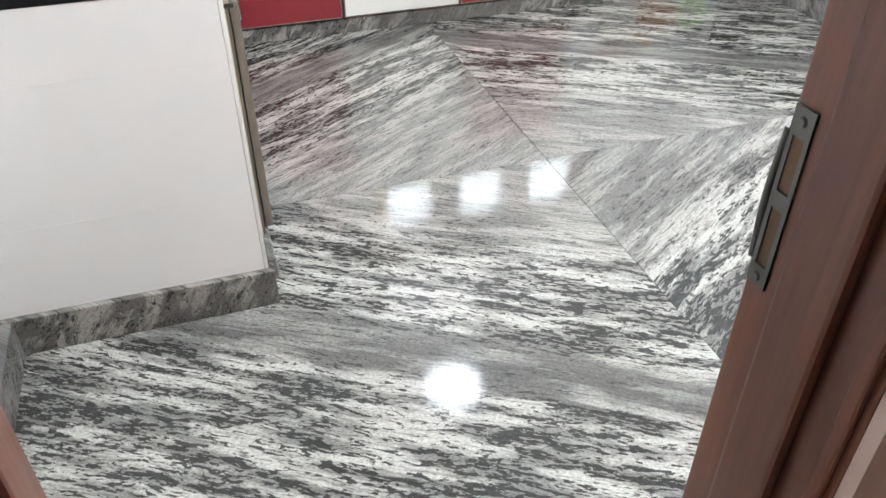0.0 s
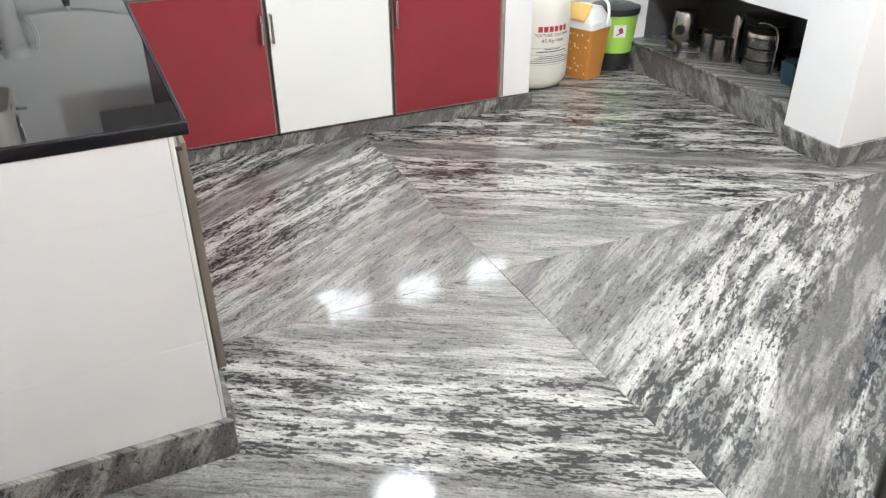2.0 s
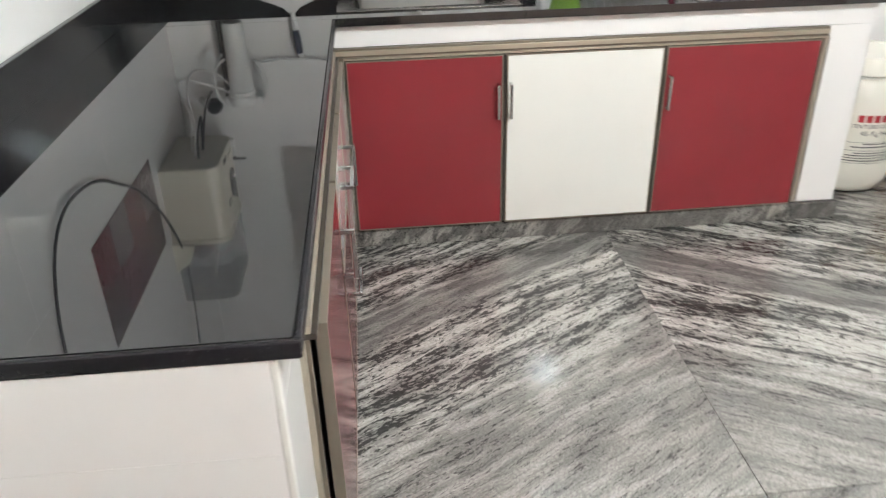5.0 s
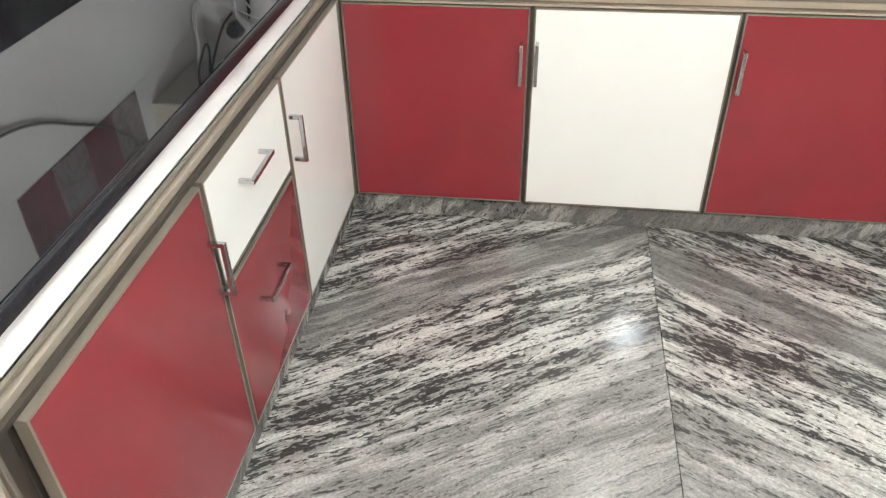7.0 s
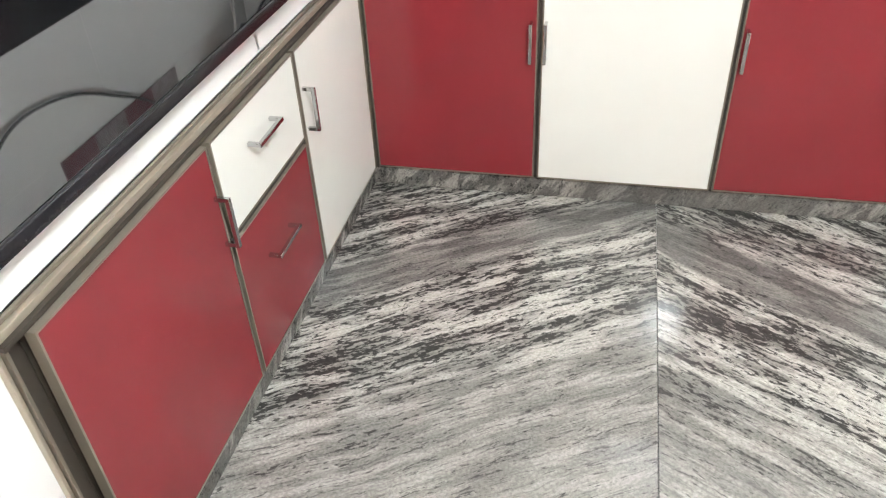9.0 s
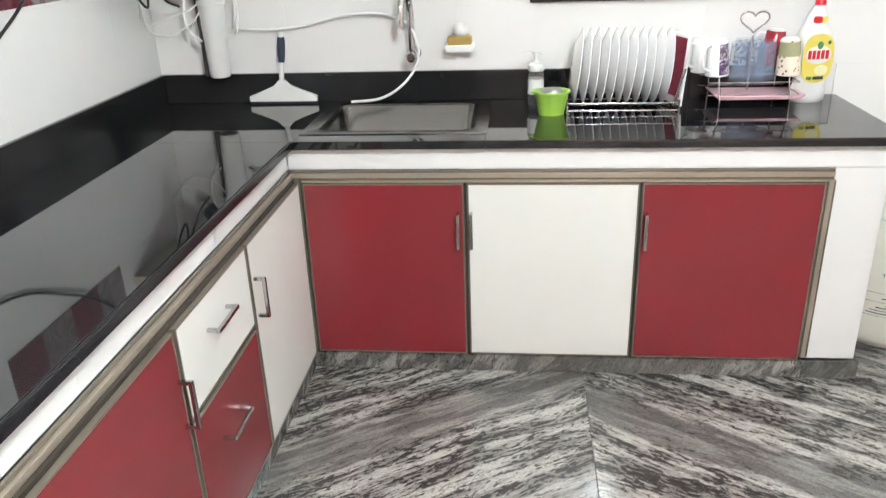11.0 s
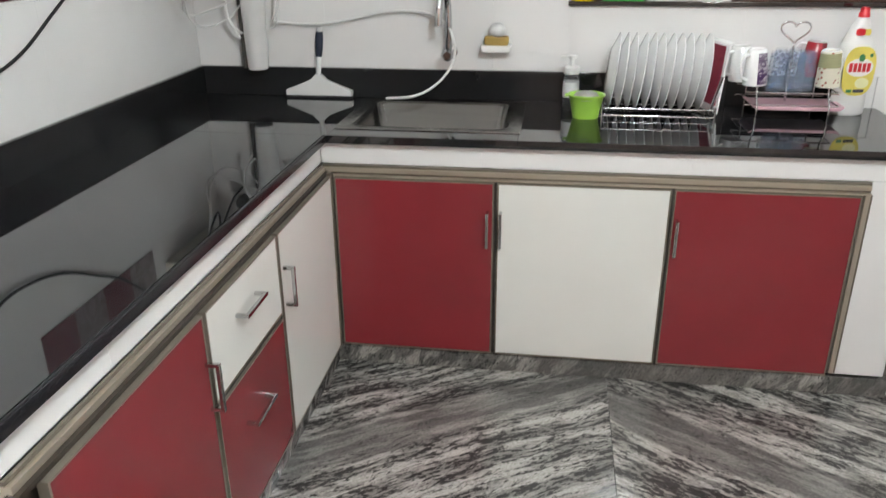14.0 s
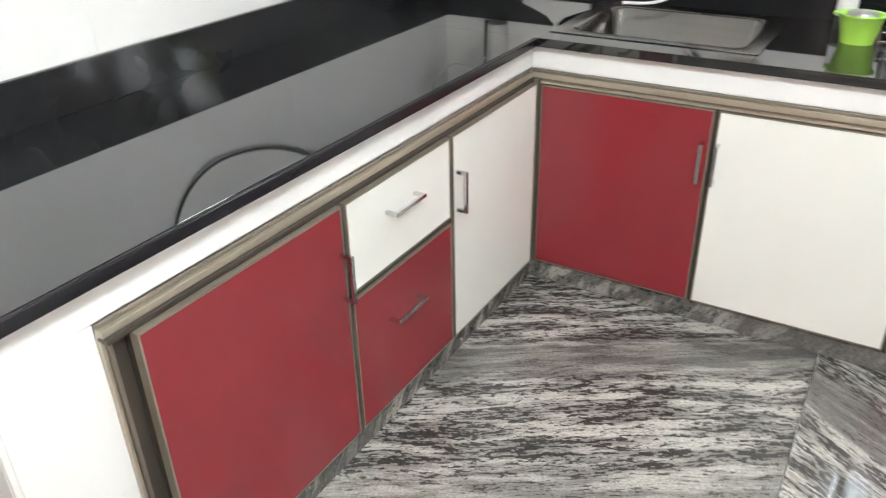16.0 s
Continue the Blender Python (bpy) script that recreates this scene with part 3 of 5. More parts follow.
part("window_sill", block(WIN0 - 0.01, NORTH - 0.03, SILL - 0.02, WIN1 + 0.01, NORTH + 0.03 + 0.06, SILL, 0.003), BLACK, win, "polished black granite sill")
SKYGLOW = emitter("bright_overcast_sky", (0.95, 0.98, 1.0), 10.5)
structure("backdrop", block(-8, 9.0, -4, 12, 9.05, 4.95), SKYGLOW, "bright overcast sky beyond the window")

# ---- ceiling lamps ----
lampshade = thing("ceiling_lamp", (BULB[0], BULB[1], TOP), "white bulb in a plain ceiling holder", "lamp")
part("holder", lathe([(0, 0), (0.055, 0), (0.055, -0.03), (0.03, -0.045), (0.025, -0.13), (0, -0.13)], 24), TILE, lampshade)
part("bulb", lathe([(0, -0.13), (0.022, -0.135), (0.034, -0.19), (0.04, -0.23), (0.03, -0.262), (0, -0.272)], 24), emitter("bulb_glow", (0.9, 0.97, 1.0), 60.0), lampshade)
down = thing("ceiling_light", (DOWN[0], DOWN[1], TOP), "round white ceiling light over the sink", "lamp")
part("rim", lathe([(0, 0), (0.235, 0), (0.235, -0.03), (0.212, -0.035), (0.212, -0.02), (0, -0.02)], 40), TILE, down)
part("diffuser", lathe([(0.0, -0.022), (0.21, -0.022), (0.21, -0.032), (0, -0.036)], 48), emitter("diffuser_glow", (0.95, 0.98, 1.0), 26.0), down)
# dark panels added to darken the recess behind its white reveal
part_dark = thing("recess_lining", (0, 0, 0), "dark panels on the back, top and side of the low recess", "lining", kind="structure")
part("panel", block(EAST2 + 0.585, NI0, NB, EAST2 + 0.598, NI1, NT - 0.001), DARKPANEL, part_dark)
part("panel", block(EAST2 + 0.06, NI0, NT - 0.012, EAST2 + 0.584, NI1, NT - 0.001), DARKPANEL, part_dark)
part("panel", block(EAST2 + 0.1, NI1 - 0.012, NB, EAST2 + 0.584, NI1 - 0.001, NT - 0.013), DARKPANEL, part_dark)

# ---- base units ----
FZ0, FZ1, DZ0, DZ1 = 0.826, 0.908, 0.085, 0.781   # fascia, doors


def handle(parent, upright, at, face, length=0.135):
    """A square bow handle; face 'y' looks south, 'x' looks east."""
    r, out = 0.0055, 0.032
    h = length / 2
    bm = bmesh.new()
    if upright:
        box(bm, -r, -out - r, -h, r, -out + r, h, 0.0015)
        for z in (-h + r, h - r):
            box(bm, -r * 0.9, -out + r * 0.5, z - r, r * 0.9, 0, z + r, 0.001)
    else:
        box(bm, -h, -out - r, -r, h, -out + r, r, 0.0015)
        for x in (-h + r, h - r):
            box(bm, x - r, -out + r * 0.5, -r * 0.9, x + r, 0, r * 0.9, 0.001)
    return part("handle", bm, CHROME, parent, "chrome bow handle", at, (0, 0, 90 if face == "x" else 0))


def front(name, parent, x0, x1, z0, z1, material, face, plane, label=""):
    """A laminate door or drawer front with a thin aluminium edging. face 'y': spans x at y=plane; face 'x': spans y at x=plane."""
    e, t = 0.005, 0.02
    w, h = x1 - x0, z1 - z0
    rot = (0, 0, 90 if face == "x" else 0)
    at = (plane, x0, z0) if face == "x" else (x0, plane, z0)
    d = part(name, block(e, 0.001, e, w - e, t, h - e, 0.001, 1), material, parent, label, at, rot)
    bm = bmesh.new()
    box(bm, 0, 0, 0, e, t + 0.002, h)
    box(bm, w - e, 0, 0, w, t + 0.002, h)
    box(bm, e, 0, 0, w - e, t + 0.002, e)
    box(bm, e, 0, h - e, w - e, t + 0.002, h)
    part("edging", bm, EDGING, d)
    return d


# sink run
PL = FRONT
unit = thing("sink_cabinet", (0, 0, 0), "sink base unit with red and white laminate doors", "cabinet")
part("carcass", block(0.176, PL + 0.03, DZ0 - 0.005, 2.03, PL + 0.05, FZ0 - 0.03), SHADOWGAP, unit)
for name, x0, x1, m, hx in (("door", 0.18, 0.768, RED, 0.747), ("door", 0.781, 1.386, CREAM, 0.795), ("door", 1.397, 2.008, RED, 1.412)):
    d = front(name, unit, x0, x1, DZ0, DZ1, m, "y", PL, "red laminate door" if m is RED else "white laminate door")
    handle(d, True, (hx - x0, 0, 0.608 - DZ0), "y")
def channel(parent, length, at, rot, sections, vertical=False):
    """The ribbed bronze section round the door fronts: (name, low, high, outward, inward, material) strips."""
    for name, a, c, d, q, m in sections:
        bm = block(a, -d, 0, c, q, length, 0.0012) if vertical else block(0, -d, a, length, q, c, 0.0012)
        part(name, bm, m, parent, "bronze aluminium channel", at, rot)


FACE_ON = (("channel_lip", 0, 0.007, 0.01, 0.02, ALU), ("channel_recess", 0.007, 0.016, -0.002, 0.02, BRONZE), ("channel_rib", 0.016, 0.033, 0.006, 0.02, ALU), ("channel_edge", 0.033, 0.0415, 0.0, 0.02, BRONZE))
# the recess strip below the rib is coloured dark as its shade
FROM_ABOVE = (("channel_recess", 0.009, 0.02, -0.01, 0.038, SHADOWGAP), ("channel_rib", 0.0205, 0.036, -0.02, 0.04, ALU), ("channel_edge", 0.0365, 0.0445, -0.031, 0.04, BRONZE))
channel(unit, 1.899, (0.136, PL + 0.014, DZ1 + 0.003), (0, 0, 0), FACE_ON)
channel(unit, DZ1 - DZ0, (2.006, PL + 0.022, DZ0), (0, 0, 0), FACE_ON, True)
# dark strips painted as the shade between neighbouring doors
for x in (0.7745, 1.3915):
    part("gap_strip", block(x - 0.004, PL + 0.006, DZ0, x + 0.004, PL + 0.03, DZ1), SHADOWGAP, unit)

# tiled apron and end pier of the sink run
pier = thing("counter_support", (0, 0, 0), "white tiled masonry front under the black counter", "counter base")
FY = FRONT + 0.035
for x0, x1 in ((0.127, 0.72), (0.72, 1.45), (1.45, 2.22)):
    part("tile", block(x0 + 0.00005, FY, FZ0, x1 - 0.00005, FY + 0.01, FZ1, 0.0006, 1), TILE, pier)
part("tile", block(2.043, FY, 0.075, 2.22, FY + 0.01, FZ0 - 0.001, 0.0006, 1), TILE, pier)
part("pier", block(2.04, FY + 0.01, 0, 2.212, NORTH, FZ1), GROUT, pier)
for z0, z1 in ((0.075, 0.44), (0.44, 0.8195), (0.8195, FZ1)):
    part("tile", block(2.212, FY + 0.0, z0 + 0.00005, 2.222, NORTH - 0.02, z1 - 0.00005, 0.0006, 1), TILE, pier)
part("backing", block(0.127, FY + 0.01, FZ0, 2.04, FY + 0.05, FZ1), GROUT, pier)
part("plinth", block(0.18, FY + 0.005, 0, 2.04, FY + 0.05, DZ0 - 0.006), GROUT, pier)
part("plinth_tile", block(2.03, FRONT + 0.012, 0, 2.235, FY + 0.0, 0.075, 0.003), SKIRT, pier)

# long run
PX = SIDE + 0.012
unit = thing("long_cabinet", (0, 0, 0), "long base unit with red and white laminate fronts", "cabinet")
part("carcass", block(PX - 0.05, 2.006, DZ0 - 0.005, PX - 0.034, 3.7, FZ0 - 0.03), SHADOWGAP, unit)
d = front("door", unit, 2.006, 2.605, DZ0, DZ1 + 0.008, RED, "x", PX, "red laminate door")
handle(d, True, (0.58, 0, 0.604 - DZ0), "y")
d = front("drawer", unit, 2.62, 3.115, 0.532, DZ1 + 0.008, CREAM, "x", PX, "white laminate drawer front")
handle(d, False, (0.232, 0, 0.164), "y", 0.145)
d = front("drawer", unit, 2.62, 3.115, DZ0, 0.514, RED, "x", PX, "red laminate drawer front")
handle(d, False, (0.222, 0, 0.285), "y", 0.15)
d = front("door", unit, 3.129, 3.706, DZ0, DZ1 + 0.008, CREAM, "x", PX, "white laminate door")
handle(d, True, (0.02, 0, 0.609 - DZ0), "y")
for y in (2.6125, 3.122):
    part("gap_strip", block(PX - 0.03, y - 0.004, DZ0, PX - 0.006, y + 0.004, DZ1), SHADOWGAP, unit)
part("gap_strip", block(PX - 0.03, 2.62, 0.516, PX - 0.006, 3.115, 0.53), SHADOWGAP, unit)
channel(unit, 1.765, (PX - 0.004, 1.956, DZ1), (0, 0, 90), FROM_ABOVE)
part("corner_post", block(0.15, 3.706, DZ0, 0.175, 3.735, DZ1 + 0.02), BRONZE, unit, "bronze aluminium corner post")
# bronze end ribs, then a groove strip with its shade in the colour
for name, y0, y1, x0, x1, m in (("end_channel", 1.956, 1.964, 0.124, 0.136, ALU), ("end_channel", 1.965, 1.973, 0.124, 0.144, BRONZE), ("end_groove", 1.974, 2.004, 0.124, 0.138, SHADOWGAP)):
    part(name, block(x0, y0, DZ0, x1, y1, DZ1 + 0.023, 0.0012), m, unit, "ribbed bronze aluminium channel" if m is ALU else "recessed channel in dark bronze and painted shade")

base = thing("end_panel", (0, 0, 0), "white tiled masonry end and apron of the long counter", "counter base")
EX = SIDE - 0.035
EY = END + 0.002
for z0, z1 in ((0.12, 0.375), (0.375, 0.74), (0.74, FZ1)):
    part("tile", block(WEST + 0.01, EY, z0 + 0.00005, EX - 0.012, EY + 0.01, z1 - 0.00005, 0.0006, 1), TILE, base)
part("corner_trim", block(EX - 0.0115, EY, 0.12, EX, EY + 0.012, FZ1, 0.003), CREAM, base, "white corner bead")
for y0, y1 in ((EY + 0.012, 2.3), (2.3, 3.03), (3.02, FY - 0.001)):
    part("tile", block(EX - 0.01, y0 + 0.00005, FZ0, EX, y1 - 0.00005, FZ1, 0.0006, 1), TILE, base)
for z0, z1 in ((0.08, 0.445), (0.445, FZ0 - 0.001)):
    part("tile", block(EX - 0.01, EY + 0.012, z0 + 0.00005, EX, 1.956, z1 - 0.00005, 0.0006, 1), TILE, base)
part("backing", block(WEST + 0.01, EY + 0.01, 0.0, EX - 0.01, EY + 0.12, FZ1), GROUT, base)
part("backing", block(EX - 0.05, EY + 0.12, FZ0, EX - 0.01, FY, FZ1), GROUT, base)
part("plinth", block(EX - 0.05, EY + 0.12, 0, EX, FY, DZ0 - 0.006), GROUT, base)

# counter top, an L of polished black granite with the sink cut out
SX0, SX1, SY0, SY1 = 0.165, 0.847, 3.82, 4.35
top = thing("countertop", (0, 0, 0), "polished black granite worktop with upstand", "worktop")
Z0 = 0.908
part("slab", block(WEST + 0.008, END + 0.012, Z0, SIDE - 0.012, 3.7195, COUNTER, 0.0005, 1), BLACK, top)
part("front_edge", block(SIDE - 0.0118, END + 0.012, Z0, SIDE, 3.7195, COUNTER - 0.0004, 0.0045, 3), HONED, top, "honed rounded front edge")
part("front_edge", block(WEST + 0.008, END, Z0, SIDE, END + 0.0118, COUNTER - 0.0004, 0.0045, 3), HONED, top, "honed rounded front edge")
part("slab", block(WEST + 0.008, 3.7205, Z0, SX0, NORTH - 0.008, COUNTER, 0.0008, 1), BLACK, top)
part("slab", block(SX0 + 0.0005, FRONT, Z0, SX1 - 0.0005, SY0, COUNTER, 0.0008, 1), BLACK, top)
part("slab", block(SX0 + 0.0005, SY1, Z0, SX1 - 0.0005, NORTH - 0.008, COUNTER, 0.0008, 1), BLACK, top)
part("slab", block(SX1, FRONT, Z0, 2.25, NORTH - 0.008, COUNTER, 0.0008, 1), BLACK, top)
part("upstand", block(WEST + 0.026, NORTH - 0.026, COUNTER, 1.66, NORTH - 0.008, 1.062, 0.002), UPSTAND, top)
part("upstand", block(1.661, NORTH - 0.026, COUNTER, 2.14, NORTH - 0.008, 1.062, 0.002), UPSTAND, top)
part("upstand", block(WEST + 0.008, END + 0.002, COUNTER, WEST + 0.026, NORTH - 0.008, 1.062, 0.002), UPSTAND, top)

# sink
sink = thing("kitchen_sink", (0, 0, 0), "stainless steel sink bowl set in the black worktop", "sink")


def bowl():
    """A pressed bowl: a flat rim, rounded corners, sloping walls and a dished floor."""
    bm = bmesh.new()
    bm.verts.layers.int.new("round")
    cx, cy, hx, hy = (SX0 + SX1) / 2, (SY0 + SY1) / 2, (SX1 - SX0) / 2, (SY1 - SY0) / 2

    def ring(ax, ay, r, z, n=6):
        out = []
        for q, (sx, sy) in enumerate(((1, 1), (-1, 1), (-1, -1), (1, -1))):
            for k in range(n + 1):
                a = math.pi / 2 * (q + k / n)
                out.append(bm.verts.new((cx + sx * (ax - r) + r * math.cos(a), cy + sy * (ay - r) + r * math.sin(a), z)))
        return out

    rings = [ring(hx + 0.004, hy + 0.004, 0.012, COUNTER + 0.0035), ring(hx - 0.043, hy - 0.038, 0.062, COUNTER + 0.0035), ring(hx - 0.045, hy - 0.04, 0.06, COUNTER + 0.0033),
             ring(hx - 0.056, hy - 0.051, 0.06, COUNTER - 0.006), ring(hx - 0.072, hy - 0.067, 0.07, COUNTER - 0.15),
             ring(hx - 0.1, hy - 0.095, 0.06, COUNTER - 0.175), ring(0.05, 0.05, 0.049, COUNTER - 0.182)]
    for a, c in zip(rings, rings[1:]):
        for k in range(len(a)):
            j = (k + 1) % len(a)
            bm.faces.new((a[k], a[j], c[j], c[k]))
    bm.faces.new(rings[-1])
    bmesh.ops.recalc_face_normals(bm, faces=bm.faces)
    return bm


bw = part("bowl", bowl(), STEEL, sink)
part("rim_edge", block(SX0 - 0.004, SY0 - 0.004, COUNTER + 0.00005, SX1 + 0.004, SY0 + 0.004, COUNTER + 0.003, 0.001), STEEL, sink)
part("drain", lathe([(0, 0.004), (0.03, 0.004), (0.042, 0.006), (0.045, 0.0), (0, 0)], 24), CHROME, sink, at=((SX0 + SX1) / 2, (SY0 + SY1) / 2, COUNTER - 0.182))

# ---- things on and over the sink counter ----
IVORY = paint("ivory_plastic", (0.68, 0.64, 0.53), 0.3, vary=0.04)
WHITEPL = paint("white_plastic", (0.78, 0.78, 0.76), 0.32, vary=0.03)
BLACKPL = paint("black_plastic", (0.02, 0.02, 0.022), 0.35, vary=0.2)
LIME = paint("lime_plastic", (0.36, 0.64, 0.09), 0.3, vary=0.05)
GREEN = paint("bright_green_plastic", (0.06, 0.55, 0.08), 0.3, vary=0.05)
ORANGE = paint("orange_plastic", (0.55, 0.24, 0.05), 0.35, vary=0.06)
YELLOW = paint("yellow_liquid_bottle", (0.85, 0.7, 0.0), 0.25, vary=0.04)
REDPL = paint("red_plastic", (0.6, 0.02, 0.03), 0.3, vary=0.05)
NAVY = paint("navy_rubber", (0.01, 0.018, 0.04), 0.5, vary=0.1)
PORCELAIN = paint("white_porcelain", (0.88, 0.88, 0.87), 0.1, vary=0.015, relief=0)
PINKPL = paint("pink_plastic", (0.58, 0.36, 0.41), 0.3, vary=0.05)
MAROON = paint("maroon_print", (0.3, 0.05, 0.08), 0.25, vary=0.3, grain=60)
PURPLE = patterned("purple_printed_band", (0.05, 0.015, 0.085), (0.62, 0.58, 0.6), "scroll", 30)
FLORAL = patterned("floral_print", (0.72, 0.68, 0.55), (0.35, 0.08, 0.05), "dots", 60)
BLUEDOT = patterned("blue_printed_glaze", (0.78, 0.8, 0.82), (0.1, 0.2, 0.42), "dots", 26)
TANDOT = patterned("tan_printed_glaze", (0.76, 0.73, 0.62), (0.45, 0.37, 0.2), "dots", 60)
ORANGEDOT = patterned("dotted_orange_plastic", (0.55, 0.24, 0.05), (0.85, 0.68, 0.4), "dots", 42)
BLUEGLASS = printed_glass("blue_printed_glass", (0.12, 0.26, 0.6), 70)
TUMBLER = paint("tumbler_glass", (0.85, 0.88, 0.87), 0.04, vary=0.0, relief=0, alpha=0.12)
FROST = paint("clear_tank_plastic", (0.86, 0.87, 0.88), 0.12, vary=0.02, relief=0, trans=0.9, ior=1.2)
SOAP = paint("olive_soap", (0.36, 0.24, 0.06), 0.5)
INK = paint("dark_printed_ink", (0.045, 0.045, 0.05), 0.5)
REDINK = paint("red_printed_ink", (0.42, 0.03, 0.04), 0.5)
LABELYEL = paint("yellow_label", (0.74, 0.63, 0.13), 0.3)
CABLE = paint("black_cable", (0.015, 0.015, 0.016), 0.5)
OLDSTEEL = paint("used_steel", (0.3, 0.29, 0.27), 0.25, metal=1.0, vary=0.15, grain=40)
BLUEPL = paint("blue_plastic", (0.022, 0.05, 0.075), 0.35)


# water purifier in the corner
pur = thing("water_purifier", (WEST + 0.008, 3.84, 1.529), "ivory wall-mounted water purifier with a clear upper tank", "water purifier")
D, W2, H2 = 0.235, 0.4, 0.315


def rounded_block(x0, y0, z0, x1, y1, z1, r, seg=5):
    bm = block(x0, y0, z0, x1, y1, z1)
    edges = [e for e in bm.edges if abs(e.verts[0].co.z - e.verts[1].co.z) > 1e-5 and max(e.verts[0].co.x, e.verts[1].co.x) > (x0 + x1) / 2]
    bmesh.ops.bevel(bm, geom=edges, offset=r, segments=seg, affect="EDGES", profile=0.5)
    bmesh.ops.bevel(bm, geom=[e for e in bm.edges if abs(e.verts[0].co.z - z0) < 1e-5 and abs(e.verts[1].co.z - z0) < 1e-5], offset=0.006, segments=2, affect="EDGES", profile=0.5)
    return bm


body = part("body", rounded_block(0, 0, 0, D, W2, H2, 0.055), IVORY, pur)
part("top_tray", rounded_block(0, -0.004, H2, D + 0.004, W2 + 0.004, H2 + 0.022, 0.057), IVORY, pur)
tank = part("tank", rounded_block(0.004, 0.004, H2 + 0.022, D - 0.004, W2 - 0.004, H2 + 0.3, 0.053), FROST, pur, "clear plastic tank cover")
part("tank_back", block(0.001, 0.004, H2 + 0.022, 0.0035, W2 - 0.004, H2 + 0.3), WHITEPL, pur)
part("mount", prism([(0, H2 + 0.01), (0.09, H2 + 0.02), (0.06, H2 + 0.1), (0, H2 + 0.14)], -0.02, 0.002), IVORY, pur)
for k, (x, y, r, h) in enumerate(((0.09, 0.13, 0.045, 0.11), (0.1, 0.26, 0.05, 0.09))):
    part("filter_cup", lathe([(0, 0), (r, 0), (r * 1.05, h * 0.7), (r * 0.6, h), (0, h)], 24), BLACKPL, tank, "dark filter housing", (x, y, H2 + 0.023))
part("inner_tube", tube(spline([(0.12, 0.08, H2 + 0.05), (0.17, 0.12, H2 + 0.12), (0.19, 0.2, H2 + 0.06), (0.16, 0.28, H2 + 0.13)]), 0.004), MAROON, tank)
part("inner_tube", tube(spline([(0.14, 0.06, H2 + 0.2), (0.16, 0.15, H2 + 0.08), (0.17, 0.24, H2 + 0.16)]), 0.005), WHITEPL, tank)
dial = part("dial", lathe([(0, 0), (0.05, 0), (0.047, 0.008), (0.04, 0.01), (0, 0.011)], 32, sx=1.35, sy=1.1), BLACKPL, pur, "black oval dial", (D - 0.002, W2 * 0.64, 0.17), (0, 90, 0))
part("pointer", block(D + 0.007, W2 * 0.64 - 0.003, 0.1, D + 0.014, W2 * 0.64 + 0.003, 0.245, 0.002), CHROME, pur)
badge = part("badge", block(D - 0.001, W2 * 0.29, 0.2, D + 0.002, W2 * 0.44, 0.226, 0.001), BLACKPL, pur, "small dark badge")
part("badge_bar", block(D + 0.002, W2 * 0.32, 0.208, D + 0.003, W2 * 0.42, 0.217), IVORY, badge)
for k in range(5):
    part("badge_mark", block(D - 0.001, W2 * 0.31 + k * 0.016, 0.022, D + 0.0015, W2 * 0.31 + k * 0.016 + 0.01, 0.042, 0.001), INK, pur)
part("lower_rim", block(D - 0.001, W2 * 0.58, 0.04, D + 0.004, W2 - 0.055, 0.07, 0.002), IVORY, pur)
tap = part("tap", lathe([(0, -0.03), (0.012, -0.03), (0.016, -0.02), (0.016, 0.045), (0.012, 0.052), (0, 0.052)], 16), WHITEPL, pur, "small white dispensing tap", (D - 0.01, W2 + 0.02, 0.06))
part("tap_lever", block(-0.004, -0.006, 0.062, 0.055, 0.006, 0.07, 0.002), BLACKPL, tap)
part("tap_head", lathe([(0, 0.05), (0.013, 0.05), (0.014, 0.066), (0, 0.072)], 16), BLACKPL, tap)
part("tap_spout", tube(spline([(D - 0.05, W2 - 0.02, 0.085), (D - 0.02, W2 + 0.01, 0.08), (D - 0.01, W2 + 0.02, 0.06)]), 0.007), WHITEPL, pur)
part("base_cord", tube(spline([(0.14, 0.12, 0.005), (0.145, 0.14, -0.08), (0.16, 0.2, -0.15), (0.15, 0.24, -0.1), (0.14, 0.22, 0.004)]), 0.005), CABLE, pur)
part("base_cord", tube(spline([(0.14, 0.22, 0.004), (0.145, 0.3, -0.08), (0.15, 0.4, -0.145), (0.165, 0.48, -0.175)]), 0.005), CABLE, pur)
part("base_tube", tube(spline([(0.12, 0.16, 0.004), (0.13, 0.2, -0.12), (0.1, 0.3, -0.24), (0.12, 0.42, -0.285), (0.2, 0.47, -0.25), (0.25, 0.47, -0.2)]), 0.004), WHITEPL, pur)
part("base_tube", tube(spline([(0.1, 0.2, 0.004), (0.11, 0.24, -0.14), (0.06, 0.34, -0.21), (0.06, 0.44, -0.24), (0.2, 0.46, -0.19), (0.26, 0.47, -0.16)]), 0.004), WHITEPL, pur)

# mains cable on the west wall
solid("power_cable", tube(spline([(WEST + 0.03, 3.83, 2.45), (WEST + 0.05, 3.83, 2.1), (WEST + 0.05, 3.83, 1.94), (WEST + 0.045, 3.815, 1.84), (WEST + 0.03, 3.72, 1.66), (WEST + 0.025, 3.53, 1.475), (WEST + 0.022, 3.355, 1.37), (WEST + 0.02, 3.2, 1.29), (WEST + 0.02, 3.05, 1.25), (WEST + 0.02, 2.9, 1.245), (WEST + 0.02, 2.78, 1.3), (WEST + 0.02, 2.7, 1.42), (WEST + 0.02, 2.66, 1.6), (WEST + 0.02, 2.64, 2)]), 0.005), CABLE, (0, 0, 0), "loose black power cable hanging along the tiled wall", "cable")

